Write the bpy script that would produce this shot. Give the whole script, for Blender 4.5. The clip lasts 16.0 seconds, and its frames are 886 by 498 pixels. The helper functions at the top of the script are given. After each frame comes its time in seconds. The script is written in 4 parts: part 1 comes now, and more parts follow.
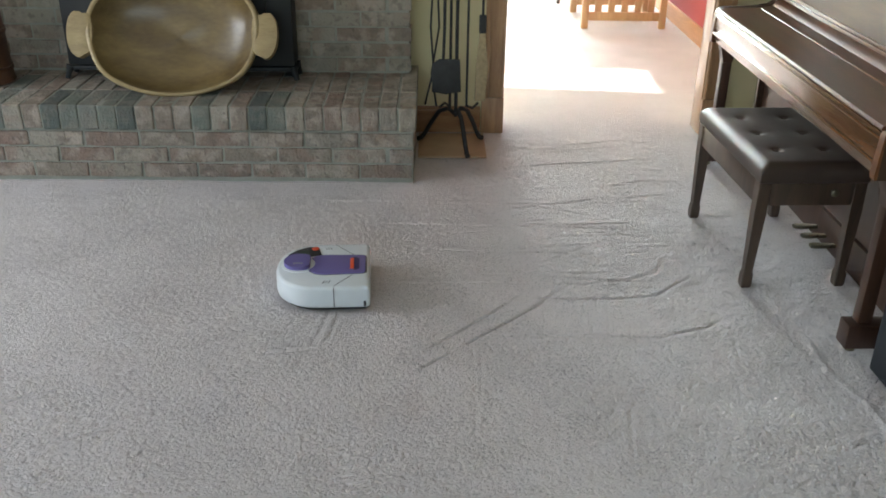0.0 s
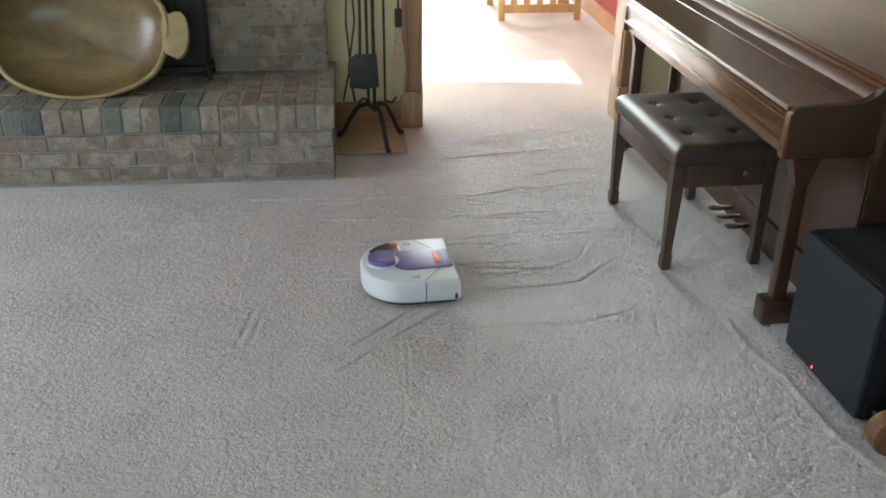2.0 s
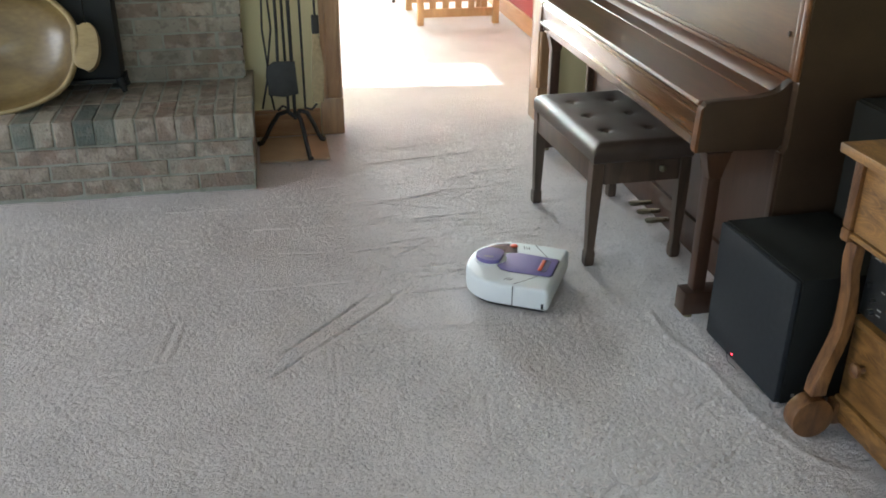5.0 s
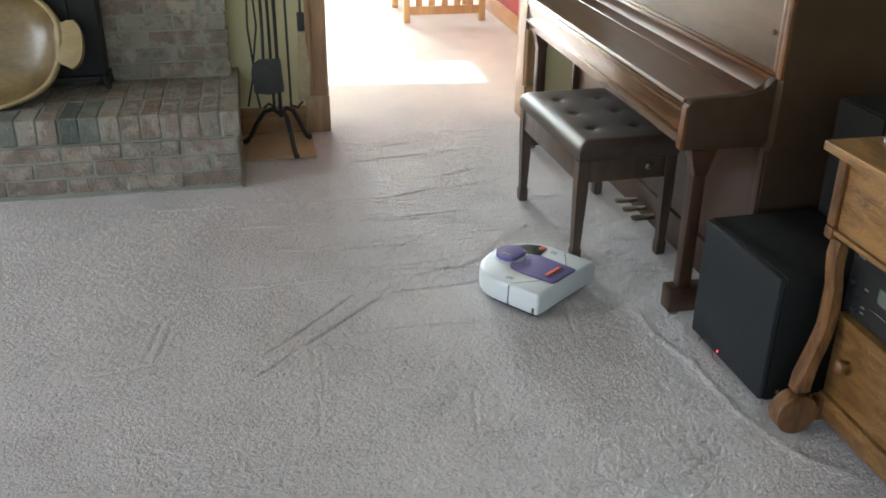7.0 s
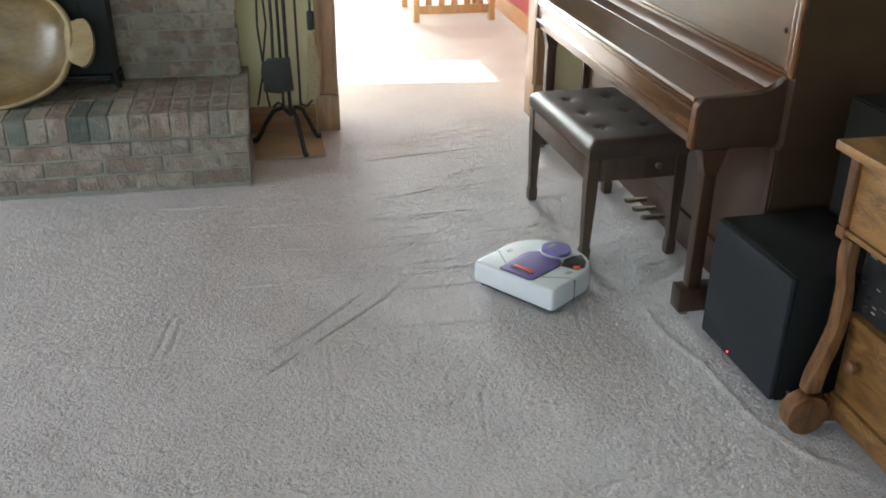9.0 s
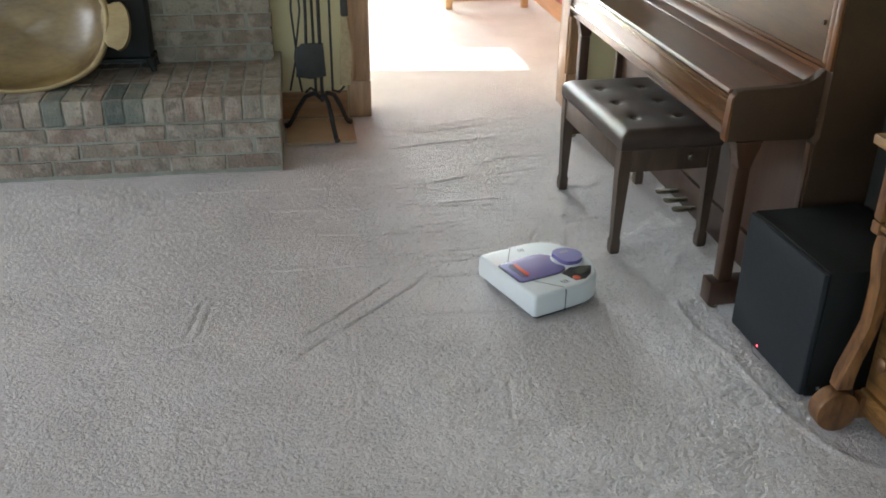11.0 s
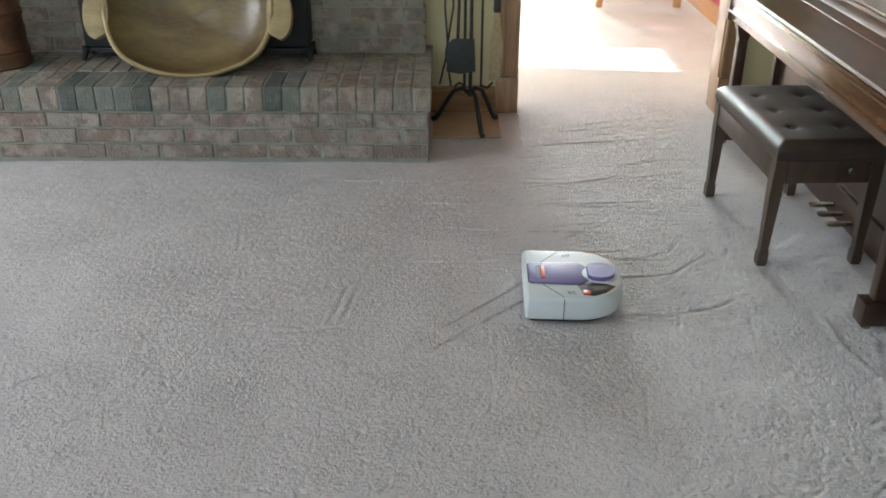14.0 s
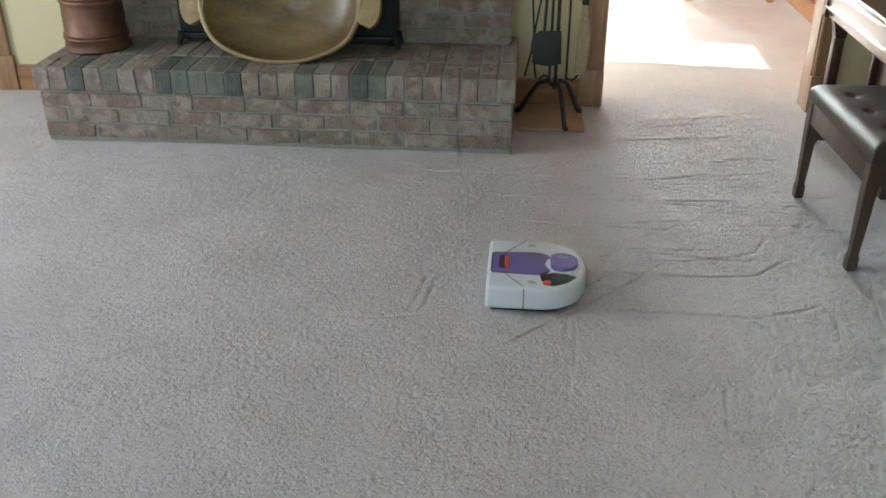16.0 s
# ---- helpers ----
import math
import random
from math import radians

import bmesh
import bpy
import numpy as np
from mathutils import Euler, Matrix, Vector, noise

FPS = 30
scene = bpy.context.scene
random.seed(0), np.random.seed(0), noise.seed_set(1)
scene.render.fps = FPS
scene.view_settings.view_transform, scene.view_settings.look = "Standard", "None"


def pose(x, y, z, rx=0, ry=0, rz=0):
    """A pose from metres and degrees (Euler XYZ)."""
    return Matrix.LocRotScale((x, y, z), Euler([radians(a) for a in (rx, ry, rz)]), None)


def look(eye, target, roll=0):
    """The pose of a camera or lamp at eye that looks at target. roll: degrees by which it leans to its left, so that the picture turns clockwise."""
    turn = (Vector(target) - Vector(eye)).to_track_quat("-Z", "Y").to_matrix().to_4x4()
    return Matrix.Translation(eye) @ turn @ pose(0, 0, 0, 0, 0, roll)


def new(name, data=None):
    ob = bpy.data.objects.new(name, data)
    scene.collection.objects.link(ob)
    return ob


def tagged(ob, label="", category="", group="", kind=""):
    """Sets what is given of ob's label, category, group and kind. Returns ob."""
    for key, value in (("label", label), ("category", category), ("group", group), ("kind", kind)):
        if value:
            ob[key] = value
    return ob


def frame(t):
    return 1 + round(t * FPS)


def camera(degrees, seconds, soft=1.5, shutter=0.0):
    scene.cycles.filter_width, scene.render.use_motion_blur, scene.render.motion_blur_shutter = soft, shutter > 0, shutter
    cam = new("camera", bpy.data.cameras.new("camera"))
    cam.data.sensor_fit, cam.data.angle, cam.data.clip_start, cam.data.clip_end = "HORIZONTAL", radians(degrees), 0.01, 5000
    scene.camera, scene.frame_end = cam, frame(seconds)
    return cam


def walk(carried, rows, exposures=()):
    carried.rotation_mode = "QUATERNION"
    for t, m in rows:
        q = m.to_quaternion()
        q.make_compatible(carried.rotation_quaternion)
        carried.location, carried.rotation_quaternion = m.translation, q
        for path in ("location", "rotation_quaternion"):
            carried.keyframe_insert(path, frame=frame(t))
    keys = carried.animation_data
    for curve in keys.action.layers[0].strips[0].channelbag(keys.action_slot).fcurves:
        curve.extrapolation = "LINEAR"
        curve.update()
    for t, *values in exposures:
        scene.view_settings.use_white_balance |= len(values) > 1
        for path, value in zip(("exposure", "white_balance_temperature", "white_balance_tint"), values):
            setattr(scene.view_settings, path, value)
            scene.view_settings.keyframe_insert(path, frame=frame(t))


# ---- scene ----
cam = camera(51.8, 16.0, soft=1.8)
PATH = [
    (0, (0.068, -3.87, 1.55), (0.099, -2.073, 0.673), 0.8),
    (0.5, (0.071, -3.872, 1.546), (0.127, -2.077, 0.665), 0.7),
    (1, (0.074, -3.868, 1.544), (0.16, -2.076, 0.66), 0.5),
    (1.5, (0.085, -3.867, 1.539), (0.235, -2.079, 0.656), 0.6),
    (2, (0.094, -3.866, 1.534), (0.277, -2.08, 0.653), 0.5),
    (2.5, (0.091, -3.857, 1.531), (0.313, -2.075, 0.651), 0.6),
    (3, (0.101, -3.851, 1.527), (0.348, -2.072, 0.647), 0.7),
    (3.5, (0.106, -3.869, 1.526), (0.382, -2.089, 0.656), 0.3),
    (4, (0.114, -3.867, 1.526), (0.418, -2.092, 0.657), 0.2),
    (6.5, (0.119, -3.873, 1.527), (0.467, -2.105, 0.659), 0.4),
    (7, (0.12, -3.868, 1.528), (0.479, -2.105, 0.654), 0.5),
    (7.5, (0.121, -3.866, 1.522), (0.487, -2.104, 0.65), 0.5),
    (8, (0.12, -3.864, 1.525), (0.485, -2.103, 0.651), 0.5),
    (8.5, (0.122, -3.868, 1.527), (0.472, -2.102, 0.656), 0.4),
    (9, (0.12, -3.865, 1.524), (0.46, -2.098, 0.649), 0.4),
    (11.5, (0.107, -3.867, 1.529), (0.374, -2.102, 0.627), 0.8),
    (12, (0.097, -3.867, 1.535), (0.342, -2.1, 0.631), 0.9),
    (12.5, (0.093, -3.876, 1.538), (0.269, -2.105, 0.626), 0.6),
    (13, (0.077, -3.882, 1.542), (0.217, -2.105, 0.635), 0.6),
    (13.5, (0.075, -3.879, 1.542), (0.154, -2.1, 0.632), 0.3),
    (14, (0.062, -3.885, 1.547), (0.063, -2.105, 0.634), 0.2),
    (14.5, (0.055, -3.889, 1.552), (0.017, -2.114, 0.632), 0.4),
    (15, (0.051, -3.887, 1.549), (-0.031, -2.114, 0.626), 0.1),
    (15.5, (0.044, -3.889, 1.55), (-0.074, -2.122, 0.62), -0.0),
    (16, (0.034, -3.9, 1.557), (-0.123, -2.138, 0.625), -0.0),
]
walk(cam, [(t, look(eye, target, roll)) for t, eye, target, roll in PATH], [(0.0, 2.49), (3.0, 2.52), (9.0, 2.55), (13.0, 2.51), (14.5, 2.49), (15.5, 2.42), (16.0, 2.37)])

# ---- world, sun and windows ----
SUN_ELEV, SUN_AZ = 30.0, -6.0          # light travels towards +x, slightly towards -y
world = bpy.data.worlds.new("world")
scene.world = world
world.use_nodes = True
wn = world.node_tree.nodes
sky = wn.new("ShaderNodeTexSky")
sky.sky_type, sky.sun_disc = "NISHITA", False
sky.sun_elevation, sky.sun_rotation = radians(SUN_ELEV), radians(276)
wn["Background"].inputs["Strength"].default_value = 0.12
world.node_tree.links.new(sky.outputs["Color"], wn["Background"].inputs["Color"])


def lamp(name, kind, energy, color, m, **more):
    data = bpy.data.lights.new(name, kind)
    data.energy, data.color = energy, color
    if kind == "SUN":
        data.angle = radians(0.5)
    if kind == "AREA":
        data.shape, data.size, data.size_y = "RECTANGLE", more["w"], more["h"]
    ob = new(name, data)
    ob.matrix_world = m
    return ob


ca, sa = math.cos(radians(SUN_AZ)), math.sin(radians(SUN_AZ))
ce, se = math.cos(radians(SUN_ELEV)), math.sin(radians(SUN_ELEV))
lamp("sun", "SUN", 2.0, (1.0, 0.98, 0.95), look((0, 0, 5), (ce * ca, ce * sa, 5 - se)))
# daylight in the windows of the living room, behind and beside the camera
lamp("window_light_south", "AREA", 5, (0.77, 0.89, 1.0), look((-1.4, -6.05, 1.5), (-1.0, 0, 0.6)), w=3.9, h=1.5)
lamp("window_light_west", "AREA", 17, (0.805, 0.872, 1.0), look((-4.45, -1.5, 1.45), (0, -1.6, 0.6)), w=2.2, h=1.4)
# daylight in the west opening of the far room
lamp("window_light_far", "AREA", 4, (0.97, 0.98, 1.0), look((-0.93, 2.9, 0.95), (2, 2.5, 0.3)), w=1.5, h=0.9)
# added fill lamp by the closed north wall, brightens the carpet through the doorway
lamp("fill_light_far_north", "AREA", 360, (0.78, 0.93, 1.0), look((0.5, 9.27, 1.5), (0.9, 0, 0.2)), w=2.9, h=1.4)


# ---- materials ----
def material(name, base, rough=0.6, metal=0.0, var=0.15, scale=30.0, fine=200.0, bump=0.15, dist=0.002, spec=0.5, coat=0.0, tint=None):
    m = bpy.data.materials.new(name)
    m.use_nodes = True
    nt = m.node_tree
    n, ln = nt.nodes, nt.links
    b = n["Principled BSDF"]
    b.inputs["Metallic"].default_value = metal
    b.inputs["Specular IOR Level"].default_value = spec
    b.inputs["Coat Weight"].default_value = coat
    co = n.new("ShaderNodeTexCoord")
    big, small = n.new("ShaderNodeTexNoise"), n.new("ShaderNodeTexNoise")
    big.inputs["Scale"].default_value, small.inputs["Scale"].default_value = scale, fine
    big.inputs["Detail"].default_value = 6
    for t in (big, small):
        ln.new(co.outputs["Object"], t.inputs["Vector"])
    mix = n.new("ShaderNodeMix")
    mix.data_type = "RGBA"
    other = tint or tuple(c * (1 - var) for c in base)
    mix.inputs["A"].default_value = (*other, 1)
    mix.inputs["B"].default_value = (*[min(1, c * (1 + var)) for c in base], 1)
    avg = n.new("ShaderNodeMath")
    avg.operation = "MULTIPLY_ADD"
    ln.new(small.outputs["Fac"], avg.inputs[0])
    avg.inputs[1].default_value = 0.4
    ram = n.new("ShaderNodeMapRange")
    ram.inputs["From Min"].default_value, ram.inputs["From Max"].default_value = 0.3, 0.7
    ram.inputs["To Max"].default_value = 0.6
    ln.new(big.outputs["Fac"], ram.inputs["Value"])
    ln.new(ram.outputs["Result"], avg.inputs[2])
    ln.new(avg.outputs[0], mix.inputs["Factor"])
    ln.new(mix.outputs["Result"], b.inputs["Base Color"])
    rr = n.new("ShaderNodeMapRange")
    rr.inputs["To Min"].default_value, rr.inputs["To Max"].default_value = max(0.02, rough - 0.08), min(1, rough + 0.08)
    ln.new(big.outputs["Fac"], rr.inputs["Value"])
    ln.new(rr.outputs["Result"], b.inputs["Roughness"])
    if bump:
        bp = n.new("ShaderNodeBump")
        bp.inputs["Strength"].default_value, bp.inputs["Distance"].default_value = bump, dist
        ln.new(small.outputs["Fac"], bp.inputs["Height"])
        ln.new(bp.outputs["Normal"], b.inputs["Normal"])
    return m


def wood(name, dark, light, axis="Y", rings=14.0, rough=0.35, coat=0.2, stretch=0.12, bump=0.05, figure=False):
    """Wood with grain along one axis of the object's space."""
    m = bpy.data.materials.new(name)
    m.use_nodes = True
    nt = m.node_tree
    n, ln = nt.nodes, nt.links
    b = n["Principled BSDF"]
    co, mp = n.new("ShaderNodeTexCoord"), n.new("ShaderNodeMapping")
    s = [1.0, 1.0, 1.0]
    s["XYZ".index(axis)] = stretch
    mp.inputs["Scale"].default_value = s
    info = n.new("ShaderNodeObjectInfo")
    ln.new(co.outputs["Object"], mp.inputs["Vector"])
    ln.new(info.outputs["Random"], mp.inputs["Location"])
    wave = n.new("ShaderNodeTexNoise")
    wave.inputs["Scale"].default_value, wave.inputs["Detail"].default_value = rings, 5
    wave.inputs["Distortion"].default_value = 1.2
    fine = n.new("ShaderNodeTexNoise")
    fine.inputs["Scale"].default_value, fine.inputs["Detail"].default_value = rings * 14, 3
    for t in (wave, fine):
        ln.new(mp.outputs["Vector"], t.inputs["Vector"])
    add = n.new("ShaderNodeMath")
    add.operation = "MULTIPLY_ADD"
    add.inputs[1].default_value = 0.35
    ln.new(fine.outputs["Fac"], add.inputs[0])
    ln.new(wave.outputs["Fac"], add.inputs[2])
    ramp = n.new("ShaderNodeValToRGB")
    ramp.color_ramp.elements[0].position, ramp.color_ramp.elements[1].position = 0.45, 0.88
    ramp.color_ramp.elements[0].color, ramp.color_ramp.elements[1].color = (*dark, 1), (*light, 1)
    ln.new(add.outputs[0], ramp.inputs["Fac"])
    ln.new(ramp.outputs["Color"], b.inputs["Base Color"])
    if figure:
        # pale ray flakes that follow the contours of a slow noise
        slow, line, mix = n.new("ShaderNodeTexNoise"), n.new("ShaderNodeValToRGB"), n.new("ShaderNodeMix")
        slow.inputs["Scale"].default_value, slow.inputs["Detail"].default_value = 22, 1
        ln.new(mp.outputs["Vector"], slow.inputs["Vector"])
        els = line.color_ramp.elements
        els[0].position, els[0].color, els[1].position, els[1].color = 0.3, (0, 0, 0, 1), 0.8, (0, 0, 0, 1)
        for p in (0.40, 0.46, 0.52, 0.58, 0.64):
            els.new(p - 0.014).color = (0, 0, 0, 1)
            els.new(p).color = (0.38, 0.38, 0.38, 1)
            els.new(p + 0.014).color = (0, 0, 0, 1)
        ln.new(slow.outputs["Fac"], line.inputs["Fac"])
        mix.data_type = "RGBA"
        ln.new(line.outputs["Color"], mix.inputs["Factor"])
        ln.new(ramp.outputs["Color"], mix.inputs["A"])
        mix.inputs["B"].default_value = (*[min(1, c * 1.5) for c in light], 1)
        ln.new(mix.outputs["Result"], b.inputs["Base Color"])
    b.inputs["Roughness"].default_value, b.inputs["Coat Weight"].default_value = rough, coat
    b.inputs["Coat Roughness"].default_value = 0.15
    bp = n.new("ShaderNodeBump")
    bp.inputs["Strength"].default_value, bp.inputs["Distance"].default_value = bump, 0.001
    ln.new(add.outputs[0], bp.inputs["Height"])
    ln.new(bp.outputs["Normal"], b.inputs["Normal"])
    return m


def brick_material(name, cols, smear=1.0):
    """Tumbled brick: each piece takes its own colour, with mottling, cement smears and a pitted face."""
    m = material(name, (0.3, 0.2, 0.16), 0.9, var=0.3, scale=18, fine=75, bump=0.9, dist=0.007, spec=0.2)
    n, ln = m.node_tree.nodes, m.node_tree.links
    b = n["Principled BSDF"]
    info, ramp, geo = n.new("ShaderNodeObjectInfo"), n.new("ShaderNodeValToRGB"), n.new("ShaderNodeNewGeometry")
    ramp.color_ramp.interpolation = "CONSTANT"
    els = ramp.color_ramp.elements
    els[0].color = (*cols[0], 1)
    els[1].position, els[1].color = 1 / len(cols), (*cols[1], 1)
    for k, c in enumerate(cols[2:], 2):
        els.new(k / len(cols)).color = (*c, 1)
    ln.new(info.outputs["Random"], ramp.inputs["Fac"])
    last = ramp.outputs["Color"]
    for scale, lo, hi, most, colour in ((9, 0.50, 0.62, 0.5, (0.235, 0.155, 0.122)), (13, 0.49, 0.62, 0.7, (0.37, 0.318, 0.262)), (24, 0.54, 0.66, 0.6, (0.15, 0.125, 0.105)), (48, 0.62, 0.72, 0.5, (0.09, 0.078, 0.068))):
        blot, rng, mix, off = n.new("ShaderNodeTexNoise"), n.new("ShaderNodeMapRange"), n.new("ShaderNodeMix"), n.new("ShaderNodeVectorMath")
        off.operation = "ADD"
        ln.new(geo.outputs["Position"], off.inputs[0])
        off.inputs[1].default_value = (scale, scale * 0.7, 0)
        ln.new(off.outputs["Vector"], blot.inputs["Vector"])
        blot.inputs["Scale"].default_value, blot.inputs["Detail"].default_value = scale, 6
        rng.inputs["From Min"].default_value, rng.inputs["From Max"].default_value, rng.inputs["To Max"].default_value = lo, hi, most * smear
        ln.new(blot.outputs["Fac"], rng.inputs["Value"])
        mix.data_type = "RGBA"
        ln.new(rng.outputs["Result"], mix.inputs["Factor"])
        ln.new(last, mix.inputs["A"])
        mix.inputs["B"].default_value = (*colour, 1)
        last = mix.outputs["Result"]
    ln.new(last, b.inputs["Base Color"])
    return m


def carpet_material():
    """Cream cut-pile carpet: soft blotches, fine tufts and sparse pits whose shade is painted into the colour."""
    m = material("carpet", (0.628, 0.583, 0.569), 0.95, var=0.13, scale=2.2, fine=160, bump=0.9, dist=0.009, spec=0.1)
    n, ln = m.node_tree.nodes, m.node_tree.links
    b = n["Principled BSDF"]
    b.inputs["Sheen Weight"].default_value = 0.15
    co, tuft, mul, rng = n.new("ShaderNodeTexCoord"), n.new("ShaderNodeTexNoise"), n.new("ShaderNodeMix"), n.new("ShaderNodeMapRange")
    tuft.inputs["Scale"].default_value, tuft.inputs["Detail"].default_value = 125, 3
    tuft.inputs["Roughness"].default_value = 0.72
    patch, add = n.new("ShaderNodeTexNoise"), n.new("ShaderNodeMath")
    patch.inputs["Scale"].default_value, patch.inputs["Detail"].default_value = 5, 3
    add.operation = "MULTIPLY_ADD"
    add.inputs[1].default_value = 0.22
    for t in (tuft, patch):
        ln.new(co.outputs["Object"], t.inputs["Vector"])
    ln.new(patch.outputs["Fac"], add.inputs[0])
    ln.new(tuft.outputs["Fac"], add.inputs[2])
    # low tuft values darken the base colour, as shade inside the pits
    rng.inputs["From Min"].default_value, rng.inputs["From Max"].default_value = 0.43, 0.55
    rng.inputs["To Min"].default_value, rng.inputs["To Max"].default_value = 0.52, 1.0
    ln.new(add.outputs[0], rng.inputs["Value"])
    mul.data_type, mul.blend_type = "RGBA", "MULTIPLY"
    mul.inputs["Factor"].default_value = 1.0
    ln.new(b.inputs["Base Color"].links[0].from_socket, mul.inputs["A"])
    ln.new(rng.outputs["Result"], mul.inputs["B"])
    ln.new(mul.outputs["Result"], b.inputs["Base Color"])
    ln.new(tuft.outputs["Fac"], n["Bump"].inputs["Height"])
    return m


M_CARPET = carpet_material()
M_WALL = material("sage_wall_paint", (0.61, 0.55, 0.335), 0.85, var=0.04, scale=3, fine=120, bump=0.2, dist=0.001, spec=0.3)
# about 0.7 of the sage colour, for the wall behind the piano
M_DARKWALL = material("dark_wall_paint", (0.42, 0.40, 0.24), 0.85, var=0.05, scale=3, fine=120, bump=0.2, dist=0.001, spec=0.3)
M_RED = material("red_wall_paint", (0.33, 0.06, 0.055), 0.85, var=0.05, scale=3, fine=120, bump=0.2, dist=0.001, spec=0.3)
M_CEIL = material("white_ceiling_paint", (0.78, 0.77, 0.74), 0.9, var=0.03, scale=3, fine=90, bump=0.3, dist=0.001)
M_TRIM = wood("oak_trim", (0.22, 0.115, 0.055), (0.40, 0.235, 0.115), "Z", rough=0.32, coat=0.8, bump=0.02)
M_TRIMX = wood("oak_baseboard", (0.25, 0.12, 0.05), (0.42, 0.23, 0.10), "X", rough=0.4)
M_TRIMY = wood("oak_baseboard_far", (0.30, 0.13, 0.05), (0.50, 0.25, 0.10), "Y", rough=0.4)
DUSTY = [(0.232, 0.198, 0.157), (0.266, 0.236, 0.189), (0.216, 0.178, 0.143), (0.280, 0.254, 0.207), (0.238, 0.212, 0.174), (0.226, 0.172, 0.138)]
M_BRICK = brick_material("tumbled_brick", DUSTY)
M_DARKBRICK = brick_material("green_grey_brick", [(0.095, 0.110, 0.098), (0.145, 0.158, 0.134), (0.175, 0.180, 0.155)], 0.35)
M_MORTAR = material("grey_mortar", (0.262, 0.268, 0.228), 0.95, var=0.25, scale=9, fine=220, bump=0.8, dist=0.003, spec=0.1)
M_PIANO = wood("mahogany_gloss", (0.072, 0.028, 0.011), (0.150, 0.062, 0.024), "Y", rough=0.31, coat=0.05, rings=9, bump=0.0)
M_KEYSLIP = wood("mahogany_polished", (0.060, 0.028, 0.012), (0.140, 0.066, 0.027), "Y", rough=0.22, coat=1.0, rings=9, bump=0.0)
M_LID = wood("mahogany_lid", (0.050, 0.018, 0.008), (0.100, 0.038, 0.016), "Y", rough=0.32, coat=0.0, rings=9, bump=0.0)
M_PANEL = wood("mahogany_panel", (0.055, 0.026, 0.010), (0.105, 0.050, 0.018), "Y", rough=0.36, coat=0.0, rings=9, bump=0.0)
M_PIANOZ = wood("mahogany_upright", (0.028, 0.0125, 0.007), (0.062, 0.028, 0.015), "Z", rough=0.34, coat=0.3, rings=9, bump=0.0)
M_PIANODK = material("piano_case_end", (0.046, 0.027, 0.016), 0.5, var=0.3, scale=8, fine=120, bump=0.04, spec=0.25)
M_BRASS = material("worn_brass", (0.22, 0.20, 0.14), 0.3, 1.0, var=0.2, scale=40)
M_LEATHER = material("brown_leather", (0.047, 0.031, 0.023), 0.48, var=0.25, scale=14, fine=420, bump=0.35, dist=0.001, spec=0.5)
M_BENCHWOOD = wood("dark_walnut", (0.035, 0.023, 0.015), (0.085, 0.053, 0.035), "Z", rough=0.4, coat=0.2)
M_BLACK = material("black_vinyl", (0.012, 0.013, 0.012), 0.7, spec=0.2, var=0.2, scale=30, fine=500, bump=0.2, dist=0.0005)
M_GRILLE = material("grille_cloth", (0.026, 0.029, 0.033), 0.9, var=0.2, scale=60, fine=900, bump=0.5, dist=0.0008, spec=0.2)
M_IRON = material("black_iron", (0.03, 0.03, 0.029), 0.6, 0.4, var=0.4, scale=30, fine=250, bump=0.3, dist=0.001)
M_STOVE = material("stove_black", (0.012, 0.014, 0.015), 0.6, 0.2, var=0.3, scale=10, fine=250, bump=0.25, dist=0.001)
M_OAK = wood("golden_quartered_oak", (0.085, 0.036, 0.010), (0.275, 0.142, 0.042), "Y", rings=26, rough=0.4, coat=0.25, stretch=0.22, figure=True)
M_OAKZ = wood("golden_oak_upright", (0.065, 0.024, 0.008), (0.22, 0.10, 0.034), "Z", rings=30, rough=0.4, coat=0.25, stretch=0.25)
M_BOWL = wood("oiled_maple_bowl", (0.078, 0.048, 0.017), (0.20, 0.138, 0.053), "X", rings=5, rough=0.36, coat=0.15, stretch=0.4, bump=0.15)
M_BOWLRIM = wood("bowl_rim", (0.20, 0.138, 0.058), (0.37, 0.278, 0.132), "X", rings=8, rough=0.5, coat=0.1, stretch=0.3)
M_COPPER = material("aged_copper", (0.17, 0.085, 0.05), 0.5, 0.5, var=0.4, scale=9, fine=90, bump=0.15, tint=(0.07, 0.035, 0.022))
M_PAD = material("tan_stone_pad", (0.40, 0.28, 0.17), 0.75, var=0.18, scale=7, fine=180, bump=0.3, dist=0.001)
M_WHITE = material("white_plastic", (0.63, 0.67, 0.68), 0.5, var=0.04, scale=12, fine=300, bump=0.03, spec=0.4)
M_PURPLE = material("purple_plastic", (0.15, 0.125, 0.32), 0.48, var=0.06, scale=12, fine=300, bump=0.03)
M_DARK = material("dark_plastic", (0.017, 0.018, 0.019), 0.35, var=0.15, scale=40)
M_SLOT = material("shaded_slot_purple", (0.035, 0.025, 0.09), 0.5, var=0.1, scale=40)
M_ORANGE = material("orange_plastic", (0.72, 0.10, 0.035), 0.4, var=0.05, scale=40)
M_LCD = material("lcd_screen", (0.10, 0.12, 0.10), 0.08, var=0.05, scale=20, bump=0)
M_RUBBER = material("black_rubber", (0.01, 0.01, 0.01), 0.85, var=0.2, scale=40)
M_SEAM = material("seam_grey", (0.05, 0.055, 0.06), 0.7, var=0.1, scale=40)
M_STEEL = material("chromed_steel", (0.6, 0.6, 0.6), 0.15, 1.0, var=0.05, scale=30)
M_GREYTXT = material("pale_print", (0.3, 0.3, 0.3), 0.6, var=0.05)
